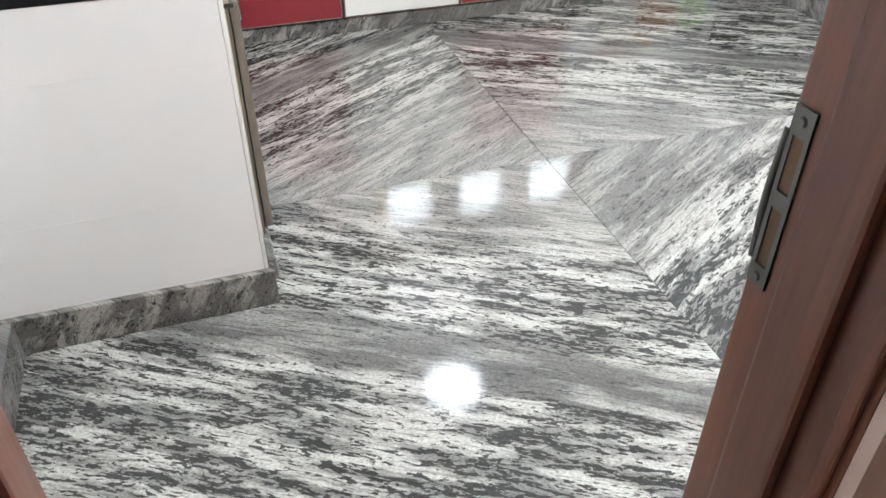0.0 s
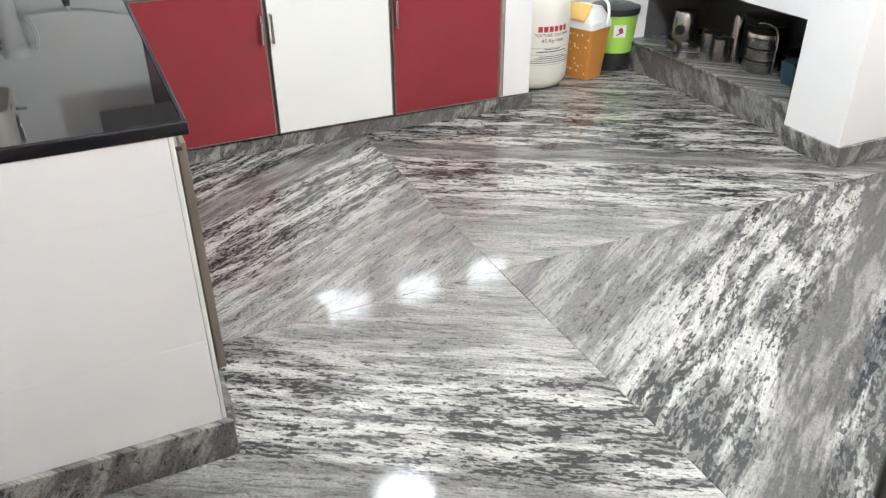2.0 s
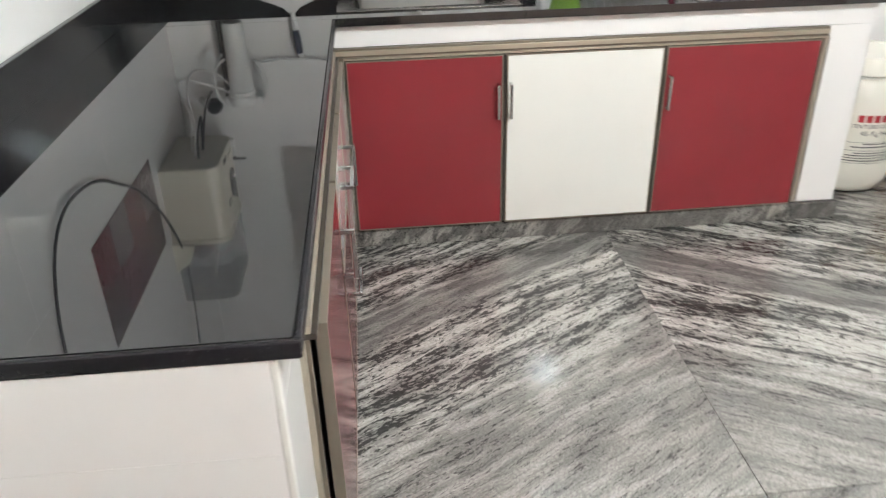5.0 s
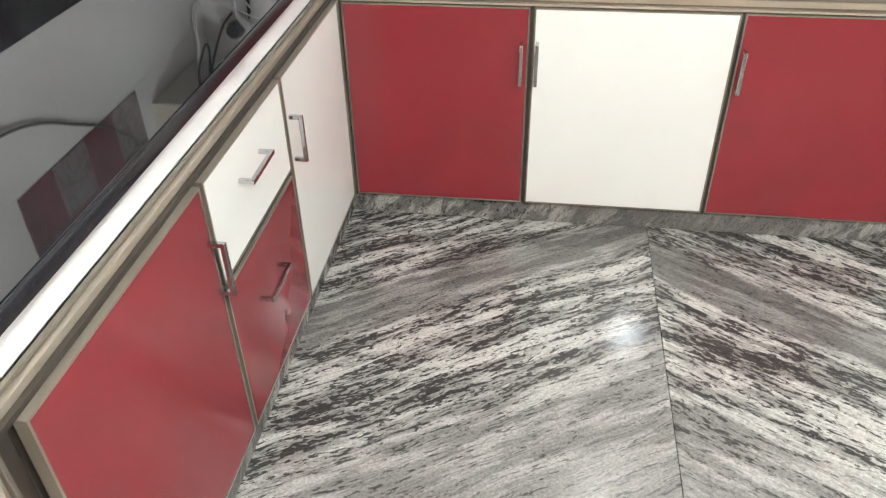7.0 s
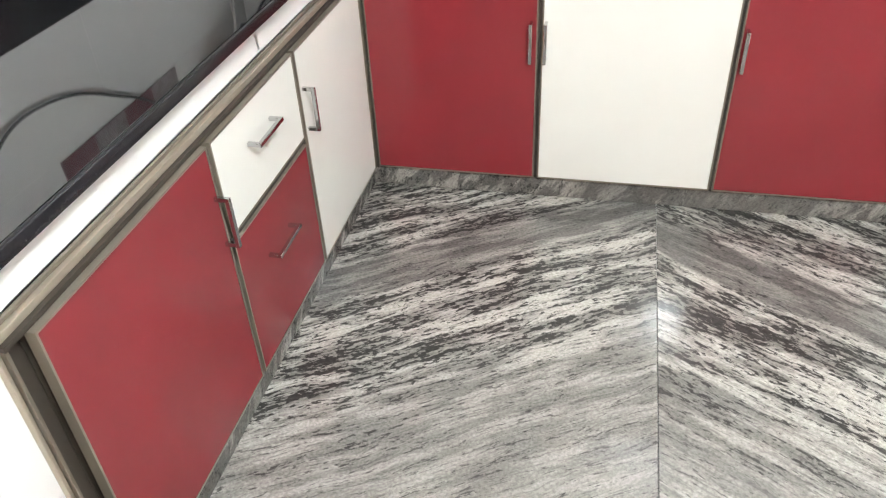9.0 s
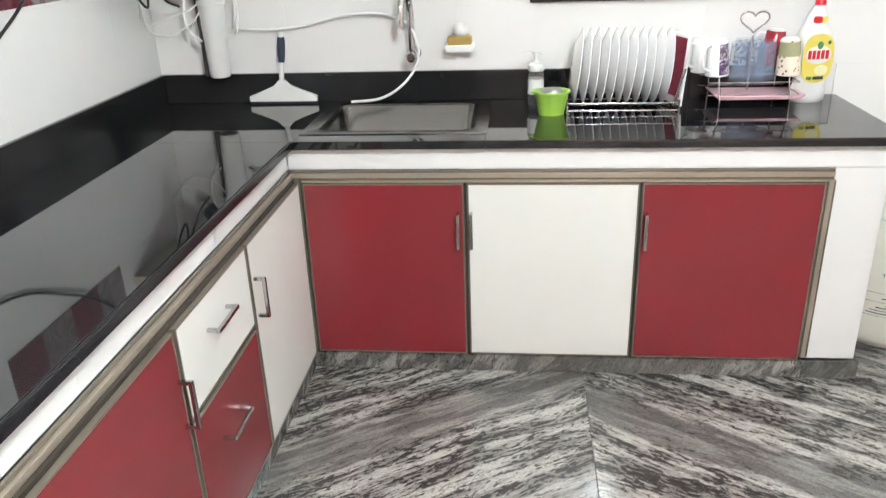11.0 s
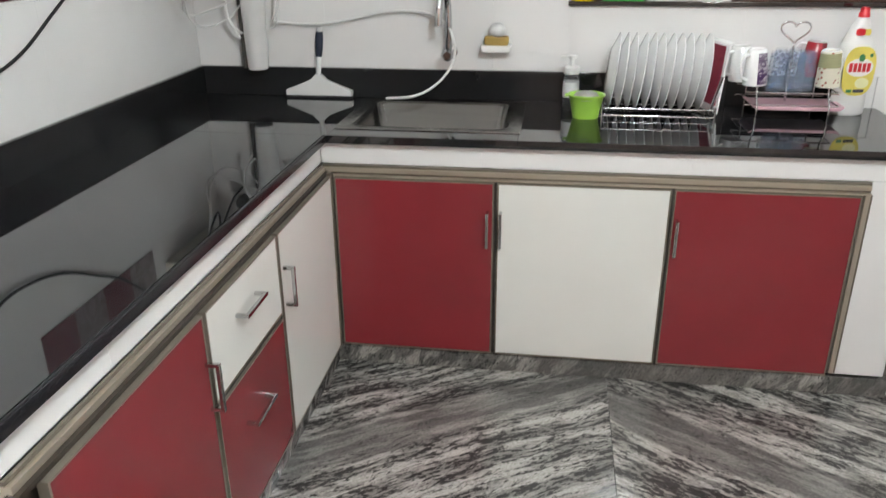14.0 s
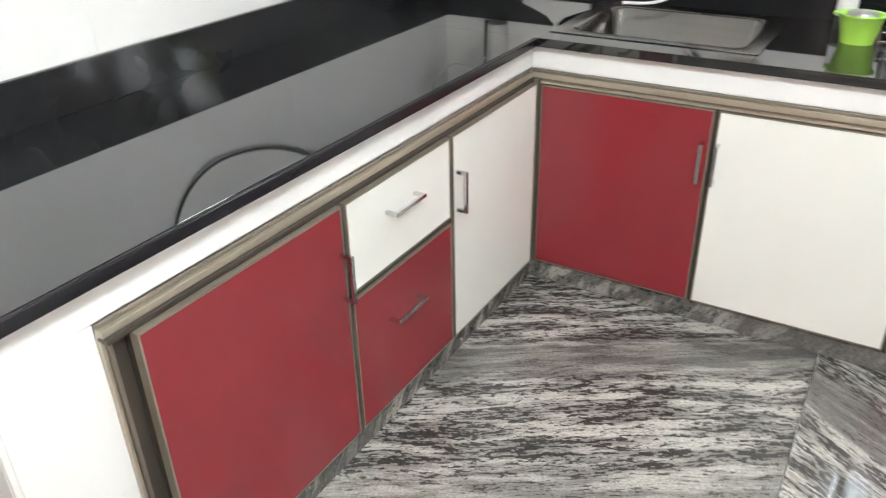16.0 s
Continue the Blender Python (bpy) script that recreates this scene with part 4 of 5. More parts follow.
# water filter housing
flt = thing("water_filter", (-0.308, 4.335, 1.062), "white cylindrical water filter standing on the upstand", "water filter")
part("cup", lathe([(0, 0), (0.04, 0), (0.044, 0.01), (0.052, 0.3), (0.055, 0.305), (0.055, 0.318), (0, 0.318)], 32), WHITEPL, flt)
part("cap", lathe([(0, 0.318), (0.062, 0.318), (0.062, 0.345), (0.055, 0.36), (0, 0.36)], 32), WHITEPL, flt)
part("bracket", block(-0.075, -0.02, 0.325, 0.085, 0.06, 0.372, 0.004), WHITEPL, flt)
for x in (-0.05, -0.01, 0.03):
    part("rib", block(x, -0.024, 0.328, x + 0.006, -0.02, 0.368, 0.001), WHITEPL, flt)
part("drain_pipe", tube([(-0.062, 0.02, 0.0), (-0.066, 0.02, 0.36)], 0.012, 12), GREYSTEEL, flt)
valve = part("valve", lathe([(0, 0), (0.034, 0), (0.036, 0.02), (0.028, 0.05), (0, 0.05)], 20), BLACKPL, flt, "black pump valve", (-0.125, -0.0, 0.36), (90, 0, 0))
part("elbow", tube(spline([(-0.125, 0.0, 0.36), (-0.16, 0.0, 0.36), (-0.19, 0.03, 0.34)]), 0.016, 12), WHITEPL, flt)
part("hose", tube(spline([(-0.075, -0.02, 0.36), (-0.105, -0.03, 0.3), (-0.1, -0.03, 0.2), (-0.05, -0.02, 0.15)]), 0.005), WHITEPL, flt)
part("hose", tube(spline([(0.08, 0.0, 0.36), (0.112, -0.01, 0.29), (0.1, -0.01, 0.19), (0.06, 0.02, 0.17)]), 0.0045), WHITEPL, flt)
part("collar", lathe([(0.05, 0.295), (0.058, 0.298), (0.058, 0.312), (0.05, 0.315)], 32), WHITEPL, flt)
part("hose", tube(spline([(-0.1, -0.02, 0.33), (-0.11, -0.02, 0.24), (-0.08, -0.02, 0.16), (-0.06, -0.02, 0.13)]), 0.005), WHITEPL, flt)
part("hose", tube(spline([(0.085, 0.02, 0.35), (0.1, 0.0, 0.28), (0.09, 0.0, 0.22), (0.07, 0.03, 0.2)]), 0.006), WHITEPL, flt)

# thin white tube from filter to tap
solid("water_tube", tube(spline([(-0.244, 4.37, 1.258), (-0.094, 4.38, 1.245), (0.056, 4.38, 1.258), (0.256, 4.38, 1.298), (0.406, 4.375, 1.298), (0.506, 4.34, 1.263), (0.541, 4.325, 1.203), (0.551, 4.32, 1.143), (0.526, 4.29, 1.073), (0.466, 4.26, 1.013), (0.386, 4.235, 0.978), (0.276, 4.22, 0.971)]), 0.0055), WHITEPL, (0, 0, 0), "thin white plastic tube running from filter to sink", "tube")

# tap
fau = thing("wall_tap", (0.521, NORTH - 0.008, 1.137), "chrome wall-mounted swan neck tap", "tap")
part("flange", lathe([(0, 0), (0.032, 0), (0.03, 0.01), (0.02, 0.014), (0, 0.014)], 24), CHROME, fau, rot=(90, 0, 0))
part("valve_body", lathe([(0, 0), (0.02, 0), (0.022, 0.05), (0.02, 0.075), (0, 0.075)], 20), CHROME, fau, rot=(90, 0, 0))
part("spout", tube(spline([(0.0, -0.06, 0.0), (0.0, -0.06, 0.12), (-0.003, -0.062, 0.2), (-0.012, -0.085, 0.245), (-0.022, -0.12, 0.235), (-0.027, -0.14, 0.19), (-0.029, -0.145, 0.14)]), 0.0145, 14), CHROME, fau)
part("aerator", lathe([(0, 0), (0.015, 0), (0.015, 0.03), (0, 0.03)], 16), CHROME, fau, at=(-0.029, -0.145, 0.122))
part("knob", lathe([(0, 0), (0.02, 0.002), (0.024, 0.015), (0.015, 0.03), (0, 0.03)], 12), CHROME, fau, at=(0, -0.09, 0.0), rot=(90, 0, 0))

# soap dish
sd = thing("soap_dish", (0.719, NORTH - 0.008, 1.147), "white wall soap dish holding a bar of soap and a scrubber", "soap dish")
part("dish", prism([(-0.062, 0.028), (-0.055, 0), (0.055, 0), (0.062, 0.028)], -0.085, 0.0, 0.004), WHITEPL, sd)
part("soap_bar", block(-0.05, -0.075, 0.026, 0.05, -0.02, 0.062, 0.008), SOAP, sd, "olive brown soap bar")
part("scrubber", lathe([(0, 0.06), (0.02, 0.062), (0.033, 0.075), (0.032, 0.095), (0.018, 0.112), (0, 0.116)], 20), WHITEPL, sd, "round white scrubber", (0.003, -0.045, 0))

# squeegee leaning on the upstand
sq = thing("squeegee", (-0.05, 4.366, COUNTER), "white squeegee with a navy grip leaning on the upstand", "squeegee")
part("head", prism([(-0.148, 0.01), (-0.148, 0.034), (-0.09, 0.055), (-0.035, 0.078), (-0.015, 0.1), (0.015, 0.1), (0.035, 0.078), (0.09, 0.055), (0.148, 0.034), (0.148, 0.01)], -0.018, 0.006, 0.003), WHITEPL, sq)
part("blade", block(-0.148, -0.012, 0.0, 0.148, -0.006, 0.022), BLACKPL, sq, "dark rubber blade")
part("neck", tube(spline([(0, -0.006, 0.095), (0.002, -0.005, 0.13), (0.005, 0.0, 0.18)]), 0.011, 12), WHITEPL, sq)
part("grip", lathe([(0, 0), (0.013, 0), (0.016, 0.03), (0.017, 0.08), (0.014, 0.105), (0, 0.105)], 16), NAVY, sq, "navy rubber grip", (0.005, 0.0, 0.175), (-4, 4, 0))
part("end_loop", lathe([(0, 0), (0.014, 0), (0.012, 0.02), (0, 0.024)], 14), WHITEPL, sq, at=(0.0125, 0.007, 0.279))

# soap dispenser and green tub
ds = thing("soap_dispenser", (1.03, 4.26, COUNTER), "clear pump bottle with a white pump", "dispenser")
part("bottle", lathe([(0, 0), (0.03, 0), (0.032, 0.006), (0.032, 0.12), (0.026, 0.135), (0.014, 0.142), (0, 0.142)], 24), FROST, ds)
part("collar", lathe([(0, 0.142), (0.031, 0.142), (0.031, 0.165), (0.02, 0.172), (0, 0.172)], 24), WHITEPL, ds)
part("pump", lathe([(0, 0.172), (0.008, 0.172), (0.008, 0.2), (0.018, 0.202), (0.018, 0.213), (0, 0.215)], 16), WHITEPL, ds)
part("nozzle", block(-0.045, -0.007, 0.2, 0.0, 0.007, 0.212, 0.003), WHITEPL, ds)
part("label", lathe([(0.0325, 0.05), (0.0325, 0.11)], 24), WHITEPL, ds)
tb = thing("green_tub", (1.088, 4.11, COUNTER), "small lime green plastic tub holding steel scrubbers", "tub")
part("tub", lathe([(0, 0.0), (0.048, 0), (0.066, 0.082), (0.072, 0.086), (0.072, 0.092), (0.064, 0.09), (0.046, 0.006), (0, 0.006)], 4 * 8, sx=1.0, sy=0.85), LIME, tb)
part("ear", block(-0.082, -0.012, 0.082, -0.066, 0.012, 0.091, 0.003), LIME, tb)
SCRUB = paint("steel_wool", (0.5, 0.5, 0.5), 0.35, metal=0.9, vary=0.4, grain=80, relief=0.6)
part("steel_scrubber", lathe([(0, 0.045), (0.042, 0.055), (0.056, 0.075), (0.04, 0.096), (0.015, 0.101), (0, 0.101)], 20), SCRUB, tb, "coiled steel scrubber")

# dish rack and plates
RX0, RX1, RY0, RY1 = 1.15, 1.57, 4.1, 4.31
rack = thing("dish_rack", (0, 0, COUNTER), "low chrome wire dish rack", "dish rack")
for z in (0.012, 0.04):
    part("rail", tube([(RX0, RY0, z), (RX1, RY0, z), (RX1, RY1, z), (RX0, RY1, z)], 0.003, 8, closed=True), CHROME, rack)
for k in range(13):
    x = RX0 + 0.01 + k * (RX1 - RX0 - 0.02) / 12
    part("wire", tube([(x, RY0, 0.04), (x, RY0 + 0.03, 0.014), (x, RY1 - 0.03, 0.014), (x, RY1, 0.04)], 0.002, 6), CHROME, rack)
for x in (RX0, RX1):
    for y in (RY0, RY1):
        part("foot", tube([(x, y, 0.0), (x, y, 0.05)], 0.004, 8), CHROME, rack)


def plate_mesh():
    bm = lathe([(0, 0.0), (0.085, 0.0), (0.095, 0.006), (0.142, 0.022), (0.146, 0.024), (0.142, 0.0275), (0.094, 0.011), (0.085, 0.0055), (0, 0.0055)], 48)
    return bm


first = None
for k in range(11):
    m = Matrix.Translation(Vector((1.168 + 0.034 * k, 4.22, COUNTER + 0.166)) * U) @ pose(0, 0, 0, 0, 96 - (k % 3) * 0.8, -1)
    if first is None:
        first = solid("plate", plate_mesh(), PORCELAIN, (0, 0, 0), "white porcelain dinner plate upright in the rack", "plate", "plates in the rack")
        first.matrix_basis = m
    else:
        copy_thing(first, m)
tr = thing("serving_tray", (1.552, 4.22, COUNTER + 0.018), "white oblong tray with a maroon printed face in the rack", "tray", turn=18)
part("tray_body", prism([(0.0, 0.0), (0.008, -0.003), (0.03, 0.255), (0.045, 0.262), (0.04, 0.268), (0.02, 0.262)], -0.09, 0.09, 0.003), PORCELAIN, tr)
part("printed_face", prism([(-0.0015, 0.03), (0.0015, 0.03), (0.0185, 0.252), (0.0155, 0.252)], -0.075, 0.075), MAROON, tr, "maroon printed face")
solid("cutlery_spoon", tube(spline([(1.56, 4.15, COUNTER + 0.02), (1.572, 4.145, COUNTER + 0.08), (1.59, 4.14, COUNTER + 0.16)]), 0.006, 8), CHROME, (0, 0, 0), "steel spoon standing in the wire rack", "spoon")

# mug stand
ms = thing("mug_stand", (1.86, 4.27, COUNTER), "chrome wire cup stand with a heart-shaped handle", "cup stand")
heart = [(0.0, 0, 0.3)] + [(0.054 * math.sin(a) ** 3 * 1.0, 0, 0.315 + 0.045 * (0.81 * math.cos(a) - 0.31 * math.cos(2 * a) - 0.125 * math.cos(3 * a) - 0.06 * math.cos(4 * a))) for a in np.linspace(math.pi * 1.02, math.pi * 2.98, 36)]
part("heart_handle", tube(heart[1:], 0.0035, 8), CHROME, ms)
part("stem", tube([(0, 0, 0.05), (0, 0, 0.262)], 0.0045, 8), CHROME, ms)
for z, hx, hy in ((0.05, 0.17, 0.1), (0.095, 0.17, 0.085)):
    part("ring", tube([(-hx, -hy, z), (hx, -hy, z), (hx, hy, z), (-hx, hy, z)], 0.003, 8, closed=True), CHROME, ms)
for x in (-0.13, 0.13):
    part("leg", tube(spline([(x, -0.12, 0.0), (x, -0.122, 0.03), (x, -0.115, 0.06), (x, -0.085, 0.1), (x, -0.085, 0.16)]), 0.0035, 8), CHROME, ms)
    part("leg", tube(spline([(x, 0.09, 0.0), (x, 0.092, 0.06), (x, 0.085, 0.16)]), 0.0035, 8), CHROME, ms)
    part("arm", tube([(x, -0.085, 0.15), (x, 0.085, 0.15)], 0.003, 8), CHROME, ms)
tray = solid("pink_tray", prism([(-0.165, 0.012), (-0.15, 0), (0.15, 0), (0.165, 0.012), (0.168, 0.018), (0.145, 0.012), (-0.145, 0.012), (-0.168, 0.018)], -0.09, 0.09, 0.002), PINKPL, (1.88, 4.24, COUNTER + 0.036), "shallow pink plastic tray under the cups", "tray")


def mug(at, material, label, turn, tilt=0, name="mug"):
    """A mug standing upside down, with a bow handle."""
    m = thing(name, at, label, "mug", "mugs on the stand", turn=turn)
    part("cup", lathe([(0, 0.13), (0.032, 0.13), (0.036, 0.125), (0.045, 0.004), (0.045, 0.0), (0.041, 0.0), (0.033, 0.12), (0, 0.122)], 32), material, m, rot=(0, tilt, 0))
    part("base_ring", lathe([(0.02, 0.1302), (0.032, 0.1302), (0.03, 0.134), (0.024, 0.134), (0.02, 0.1302)], 32), PORCELAIN, m, rot=(0, tilt, 0))
    part("mug_handle", tube(spline([(0.036, 0, 0.114), (0.06, 0, 0.112), (0.076, 0, 0.078), (0.069, 0, 0.038), (0.042, 0, 0.02)]), 0.006, 8), PORCELAIN, m, rot=(0, tilt, 0))
    return m


m_ = mug((1.722, 4.2, COUNTER + 0.125), PORCELAIN, "white mug with a purple scroll band turned upside down", 212, 4)
bm = bmesh.new()
bm.verts.layers.int.new("round")
for ring_a, ring_b in [[[bm.verts.new(((0.0455 - 0.009 * q) * math.cos(a), (0.0455 - 0.009 * q) * math.sin(a), 0.006 + 0.115 * q)) for a in np.linspace(radians(55), radians(180), 16)] for q in (0, 1)]]:
    for k in range(15):
        bm.faces.new((ring_a[k], ring_a[k + 1], ring_b[k + 1], ring_b[k]))
part("printed_band", bm, PURPLE, m_, "purple scroll print", rot=(0, 4, 0))
mug((1.69, 4.31, COUNTER + 0.12), PORCELAIN, "plain white mug turned upside down", 205, 4)
m_ = mug((1.985, 4.2, COUNTER + 0.125), FLORAL, "cream mug with an olive band and flower sprigs upside down", 40, -5)
part("olive_band", lathe([(0.0405, 0.072), (0.0365, 0.124)], 32), paint("olive_green_glaze", (0.36, 0.36, 0.2), 0.15, vary=0.1), m_, "olive green band", rot=(0, -5, 0))
mug((1.955, 4.33, COUNTER + 0.14), paint("dark_red_glaze", (0.3, 0.02, 0.03), 0.15), "red mug with white inside turned upside down", 150, -4)
glass0 = None
for k, (x, y) in enumerate(((1.802, 4.22), (1.862, 4.2), (1.912, 4.24), (1.84, 4.31), (1.895, 4.32))):
    m = Matrix.Translation(Vector((x, y, COUNTER + 0.1)) * U)
    if glass0 is None:
        glass0 = solid("tumbler", lathe([(0, 0.145), (0.03, 0.145), (0.032, 0.14), (0.036, 0.0), (0.034, 0.0), (0.03, 0.134), (0, 0.136)], 24), BLUEGLASS, (0, 0, 0), "blue patterned drinking glass upside down on the stand", "glass", "blue glasses")
        glass0.matrix_basis = m
    else:
        copy_thing(glass0, m)

# detergent bottle
db = thing("detergent_bottle", (2.097, 4.285, COUNTER), "white dish soap bottle with yellow label and red cap", "bottle", turn=8)


def loft(rings, seg=36):
    """Stacked ovals: (centre x, half width, half depth, height)."""
    bm = bmesh.new()
    bm.verts.layers.int.new("round")
    rows = [[bm.verts.new((c + w * math.cos(2 * math.pi * k / seg), d * math.sin(2 * math.pi * k / seg), z)) for k in range(seg)] for c, w, d, z in rings]
    for a, b2 in zip(rows, rows[1:]):
        for k in range(seg):
            bm.faces.new((a[k], a[(k + 1) % seg], b2[(k + 1) % seg], b2[k]))
    bm.faces.new(rows[0][::-1])
    bm.faces.new(rows[-1])
    return bm


part("bottle", loft([(0, 0.058, 0.034, 0), (0, 0.066, 0.04, 0.008), (0, 0.067, 0.041, 0.05), (0, 0.064, 0.038, 0.075), (0, 0.067, 0.041, 0.1), (0, 0.071, 0.042, 0.2), (0.001, 0.07, 0.041, 0.25),
                     (-0.002, 0.058, 0.036, 0.278), (-0.008, 0.043, 0.03, 0.295), (-0.004, 0.036, 0.026, 0.33), (0.0, 0.024, 0.02, 0.355), (0.002, 0.0165, 0.0165, 0.368)]), WHITEPL, db)
part("cap", lathe([(0, 0.366), (0.02, 0.366), (0.0195, 0.38), (0.0165, 0.384), (0.0165, 0.396), (0.012, 0.402), (0, 0.402)], 24), REDPL, db, "red flip cap", (0.002, 0, 0))


def oval(rx, rz, y, power=1.0):
    def bend(v):
        return math.copysign(abs(v) ** power, v)
    return prism([(rx * bend(math.cos(a)), rz * bend(math.sin(a))) for a in np.linspace(0, 2 * math.pi, 33)[:-1]], y, y + 0.002)


part("label", oval(0.06, 0.092, -0.044, 0.7), LABELYEL, db, "yellow front label", (0.0, 0, 0.172))
part("label_panel", oval(0.05, 0.034, -0.0455), WHITEPL, db, "white name panel", (0, 0, 0.186))
part("label_fruit", oval(0.026, 0.02, -0.0452), paint("pale_lemon_print", (0.8, 0.78, 0.45), 0.4), db, "", (0.018, 0, 0.128))
GREENINK = paint("green_print", (0.05, 0.2, 0.07), 0.4)
part("leaf_mark", oval(0.011, 0.014, -0.047), GREENINK, db, "", (0.002, 0, 0.222))
part("leaf_mark", oval(0.006, 0.007, -0.047), GREENINK, db, "", (0.036, 0, 0.232))
for k in range(5):
    part("brand_bar", block(-0.041 + 0.0168 * k, -0.0475, 0.17, -0.041 + 0.0168 * k + 0.0125, -0.0455, 0.203, 0.0005), REDPL, db)
for x0, x1 in ((-0.036, -0.016), (-0.01, 0.03)):
    part("label_bar", block(x0, -0.046, 0.092, x1, -0.044, 0.104), INK if x0 > -0.02 else GREENINK, db)
part("neck_label", oval(0.017, 0.013, -0.0345, 0.6), REDPL, db, "red price label", (-0.014, 0.003, 0.315))
part("neck_label", oval(0.012, 0.012, -0.034, 0.6), LABELYEL, db, "yellow neck label", (0.014, 0.006, 0.314))

# ---- window sill ----
yb = thing("floor_cleaner_bottle", (1.06, NORTH + 0.0, SILL), "yellow liquid in a ribbed bottle with red cap", "bottle")
part("bottle", lathe([(0, 0), (0.045, 0), (0.05, 0.008), (0.05, 0.06), (0.047, 0.066), (0.05, 0.075), (0.05, 0.16), (0.047, 0.166), (0.05, 0.172), (0.048, 0.2), (0.03, 0.232), (0.017, 0.24), (0, 0.24)], 32), YELLOW, yb)
part("cap", lathe([(0, 0.24), (0.018, 0.24), (0.017, 0.27), (0.014, 0.273), (0, 0.273)], 20), REDPL, yb)
part("label", oval(0.014, 0.015, -0.0515), REDPL, yb, "", (0.022, 0.006, 0.125), (0, 0, 0))
dp = thing("dust_brush", (1.21, NORTH + 0.0, SILL), "green dust tray with a red brush lying on it", "dust brush")
part("tray", prism([(-0.085, 0.03), (-0.07, 0.0), (0.09, 0.0), (0.1, 0.018), (0.0, 0.022)], -0.035, 0.035, 0.004), GREEN, dp)
part("brush", block(-0.05, -0.03, 0.024, 0.075, 0.03, 0.046, 0.012, 3), REDPL, dp)
dp = thing("scrub_pad_box", (1.475, NORTH + 0.005, SILL), "clear box holding a lime green cloth on the sill", "box")
part("tray", block(-0.16, -0.03, 0, 0.16, 0.03, 0.014, 0.004), WHITEPL, dp)
part("cloth", block(-0.15, -0.026, 0.014, 0.155, 0.026, 0.058, 0.014, 3), LIME, dp)
part("rim", block(-0.16, -0.028, 0.05, -0.02, 0.028, 0.064, 0.005), WHITEPL, dp)

# ---- hanging cabinet ----
HX0, HX1, HY0, HZ0, HZ1 = 0.003, 0.97, NORTH - 0.345, 1.781, 2.46
hc = thing("wall_cabinet", (0, 0, 0), "steel framed hanging cabinet with glazed doors and crockery inside", "cabinet")
b = bmesh.new()
box(b, HX0, HY0 + 0.03, HZ0, HX0 + 0.015, NORTH - 0.008, HZ1)
box(b, HX1 - 0.015, HY0 + 0.03, HZ0, HX1, NORTH - 0.008, HZ1)
box(b, HX0 + 0.015, HY0 + 0.03, HZ1 - 0.015, HX1 - 0.015, NORTH - 0.008, HZ1)
part("carcass", b, ALU, hc)
part("back_panel", block(HX0 + 0.015, NORTH - 0.02, HZ0 + 0.022, HX1 - 0.015, NORTH - 0.009, HZ1 - 0.015), CREAM, hc)
part("bottom", block(HX0 - 0.012, HY0 + 0.005, HZ0 - 0.012, HX1 - 0.0, NORTH - 0.013, HZ0 + 0.0, 0.002), BRONZE, hc)
part("shelf", block(HX0 + 0.016, HY0 + 0.04, HZ0 + 0.062, HX1 - 0.016, NORTH - 0.021, HZ0 + 0.072), CREAM, hc)
for x0, x1 in ((HX0 + 0.002, 0.481), (0.487, HX1 - 0.002)):
    d = bmesh.new()
    w = 0.065
    z0, z1 = HZ0 + 0.004, HZ1 - 0.004
    for c in (((x0, z0), (x1, z0), (x1 - w, z0 + w), (x0 + w, z0 + w)), ((x0, z1), (x0 + w, z1 - w), (x1 - w, z1 - w), (x1, z1)),
              ((x0, z0), (x0 + w, z0 + w), (x0 + w, z1 - w), (x0, z1)), ((x1, z0), (x1, z1), (x1 - w, z1 - w), (x1 - w, z0 + w))):
        p = prism(list(c), HY0, HY0 + 0.025, 0.002)
        me = bpy.data.meshes.new("tmp")
        p.to_mesh(me)
        p.free()
        d.from_mesh(me)
        bpy.data.meshes.remove(me)
    dd = part("door", d, paint("champagne_steel", (0.46, 0.42, 0.36), 0.24, metal=0.88, vary=0.0, relief=0), hc, "champagne steel framed glass door")
    g = part("glass", block(x0 + w - 0.002, HY0 + 0.012, z0 + w - 0.002, x1 - w + 0.002, HY0 + 0.016, z1 - w + 0.002), GLASS, dd)
    g.visible_shadow = False
part("lock", lathe([(0, 0), (0.006, 0), (0.006, 0.012), (0, 0.012)], 10), CHROME, hc, at=(HX1 + 0.0, HY0 + 0.04, HZ0 + 0.07), rot=(0, 90, 0))
SHELF = HZ0 + 0.072
bowl0 = None
for k in range(7):
    m = Matrix.Translation(Vector((0.16, HY0 + 0.14, SHELF + 0.03 * k)) * U)
    if bowl0 is None:
        bowl0 = solid("bowl", lathe([(0, 0.0), (0.045, 0.0), (0.078, 0.035), (0.082, 0.05), (0.079, 0.05), (0.072, 0.037), (0.043, 0.004), (0, 0.004)], 32), BLUEDOT, (0, 0, 0), "white bowl with blue flowers in a stack", "bowl", "stacked bowls")
        bowl0.matrix_basis = m
    else:
        copy_thing(bowl0, m)
tp = thing("crockery_pot", (0.34, HY0 + 0.13, SHELF), "cream patterned pot with a side handle", "pot")
part("pot", lathe([(0, 0), (0.06, 0), (0.078, 0.03), (0.08, 0.11), (0.074, 0.13), (0.07, 0.13), (0.075, 0.03), (0.055, 0.006), (0, 0.006)], 32), TANDOT, tp)
part("pot_handle", tube(spline([(-0.076, 0, 0.1), (-0.105, 0, 0.1), (-0.105, 0, 0.05), (-0.077, 0, 0.035)]), 0.007), TANDOT, tp)
gl = None
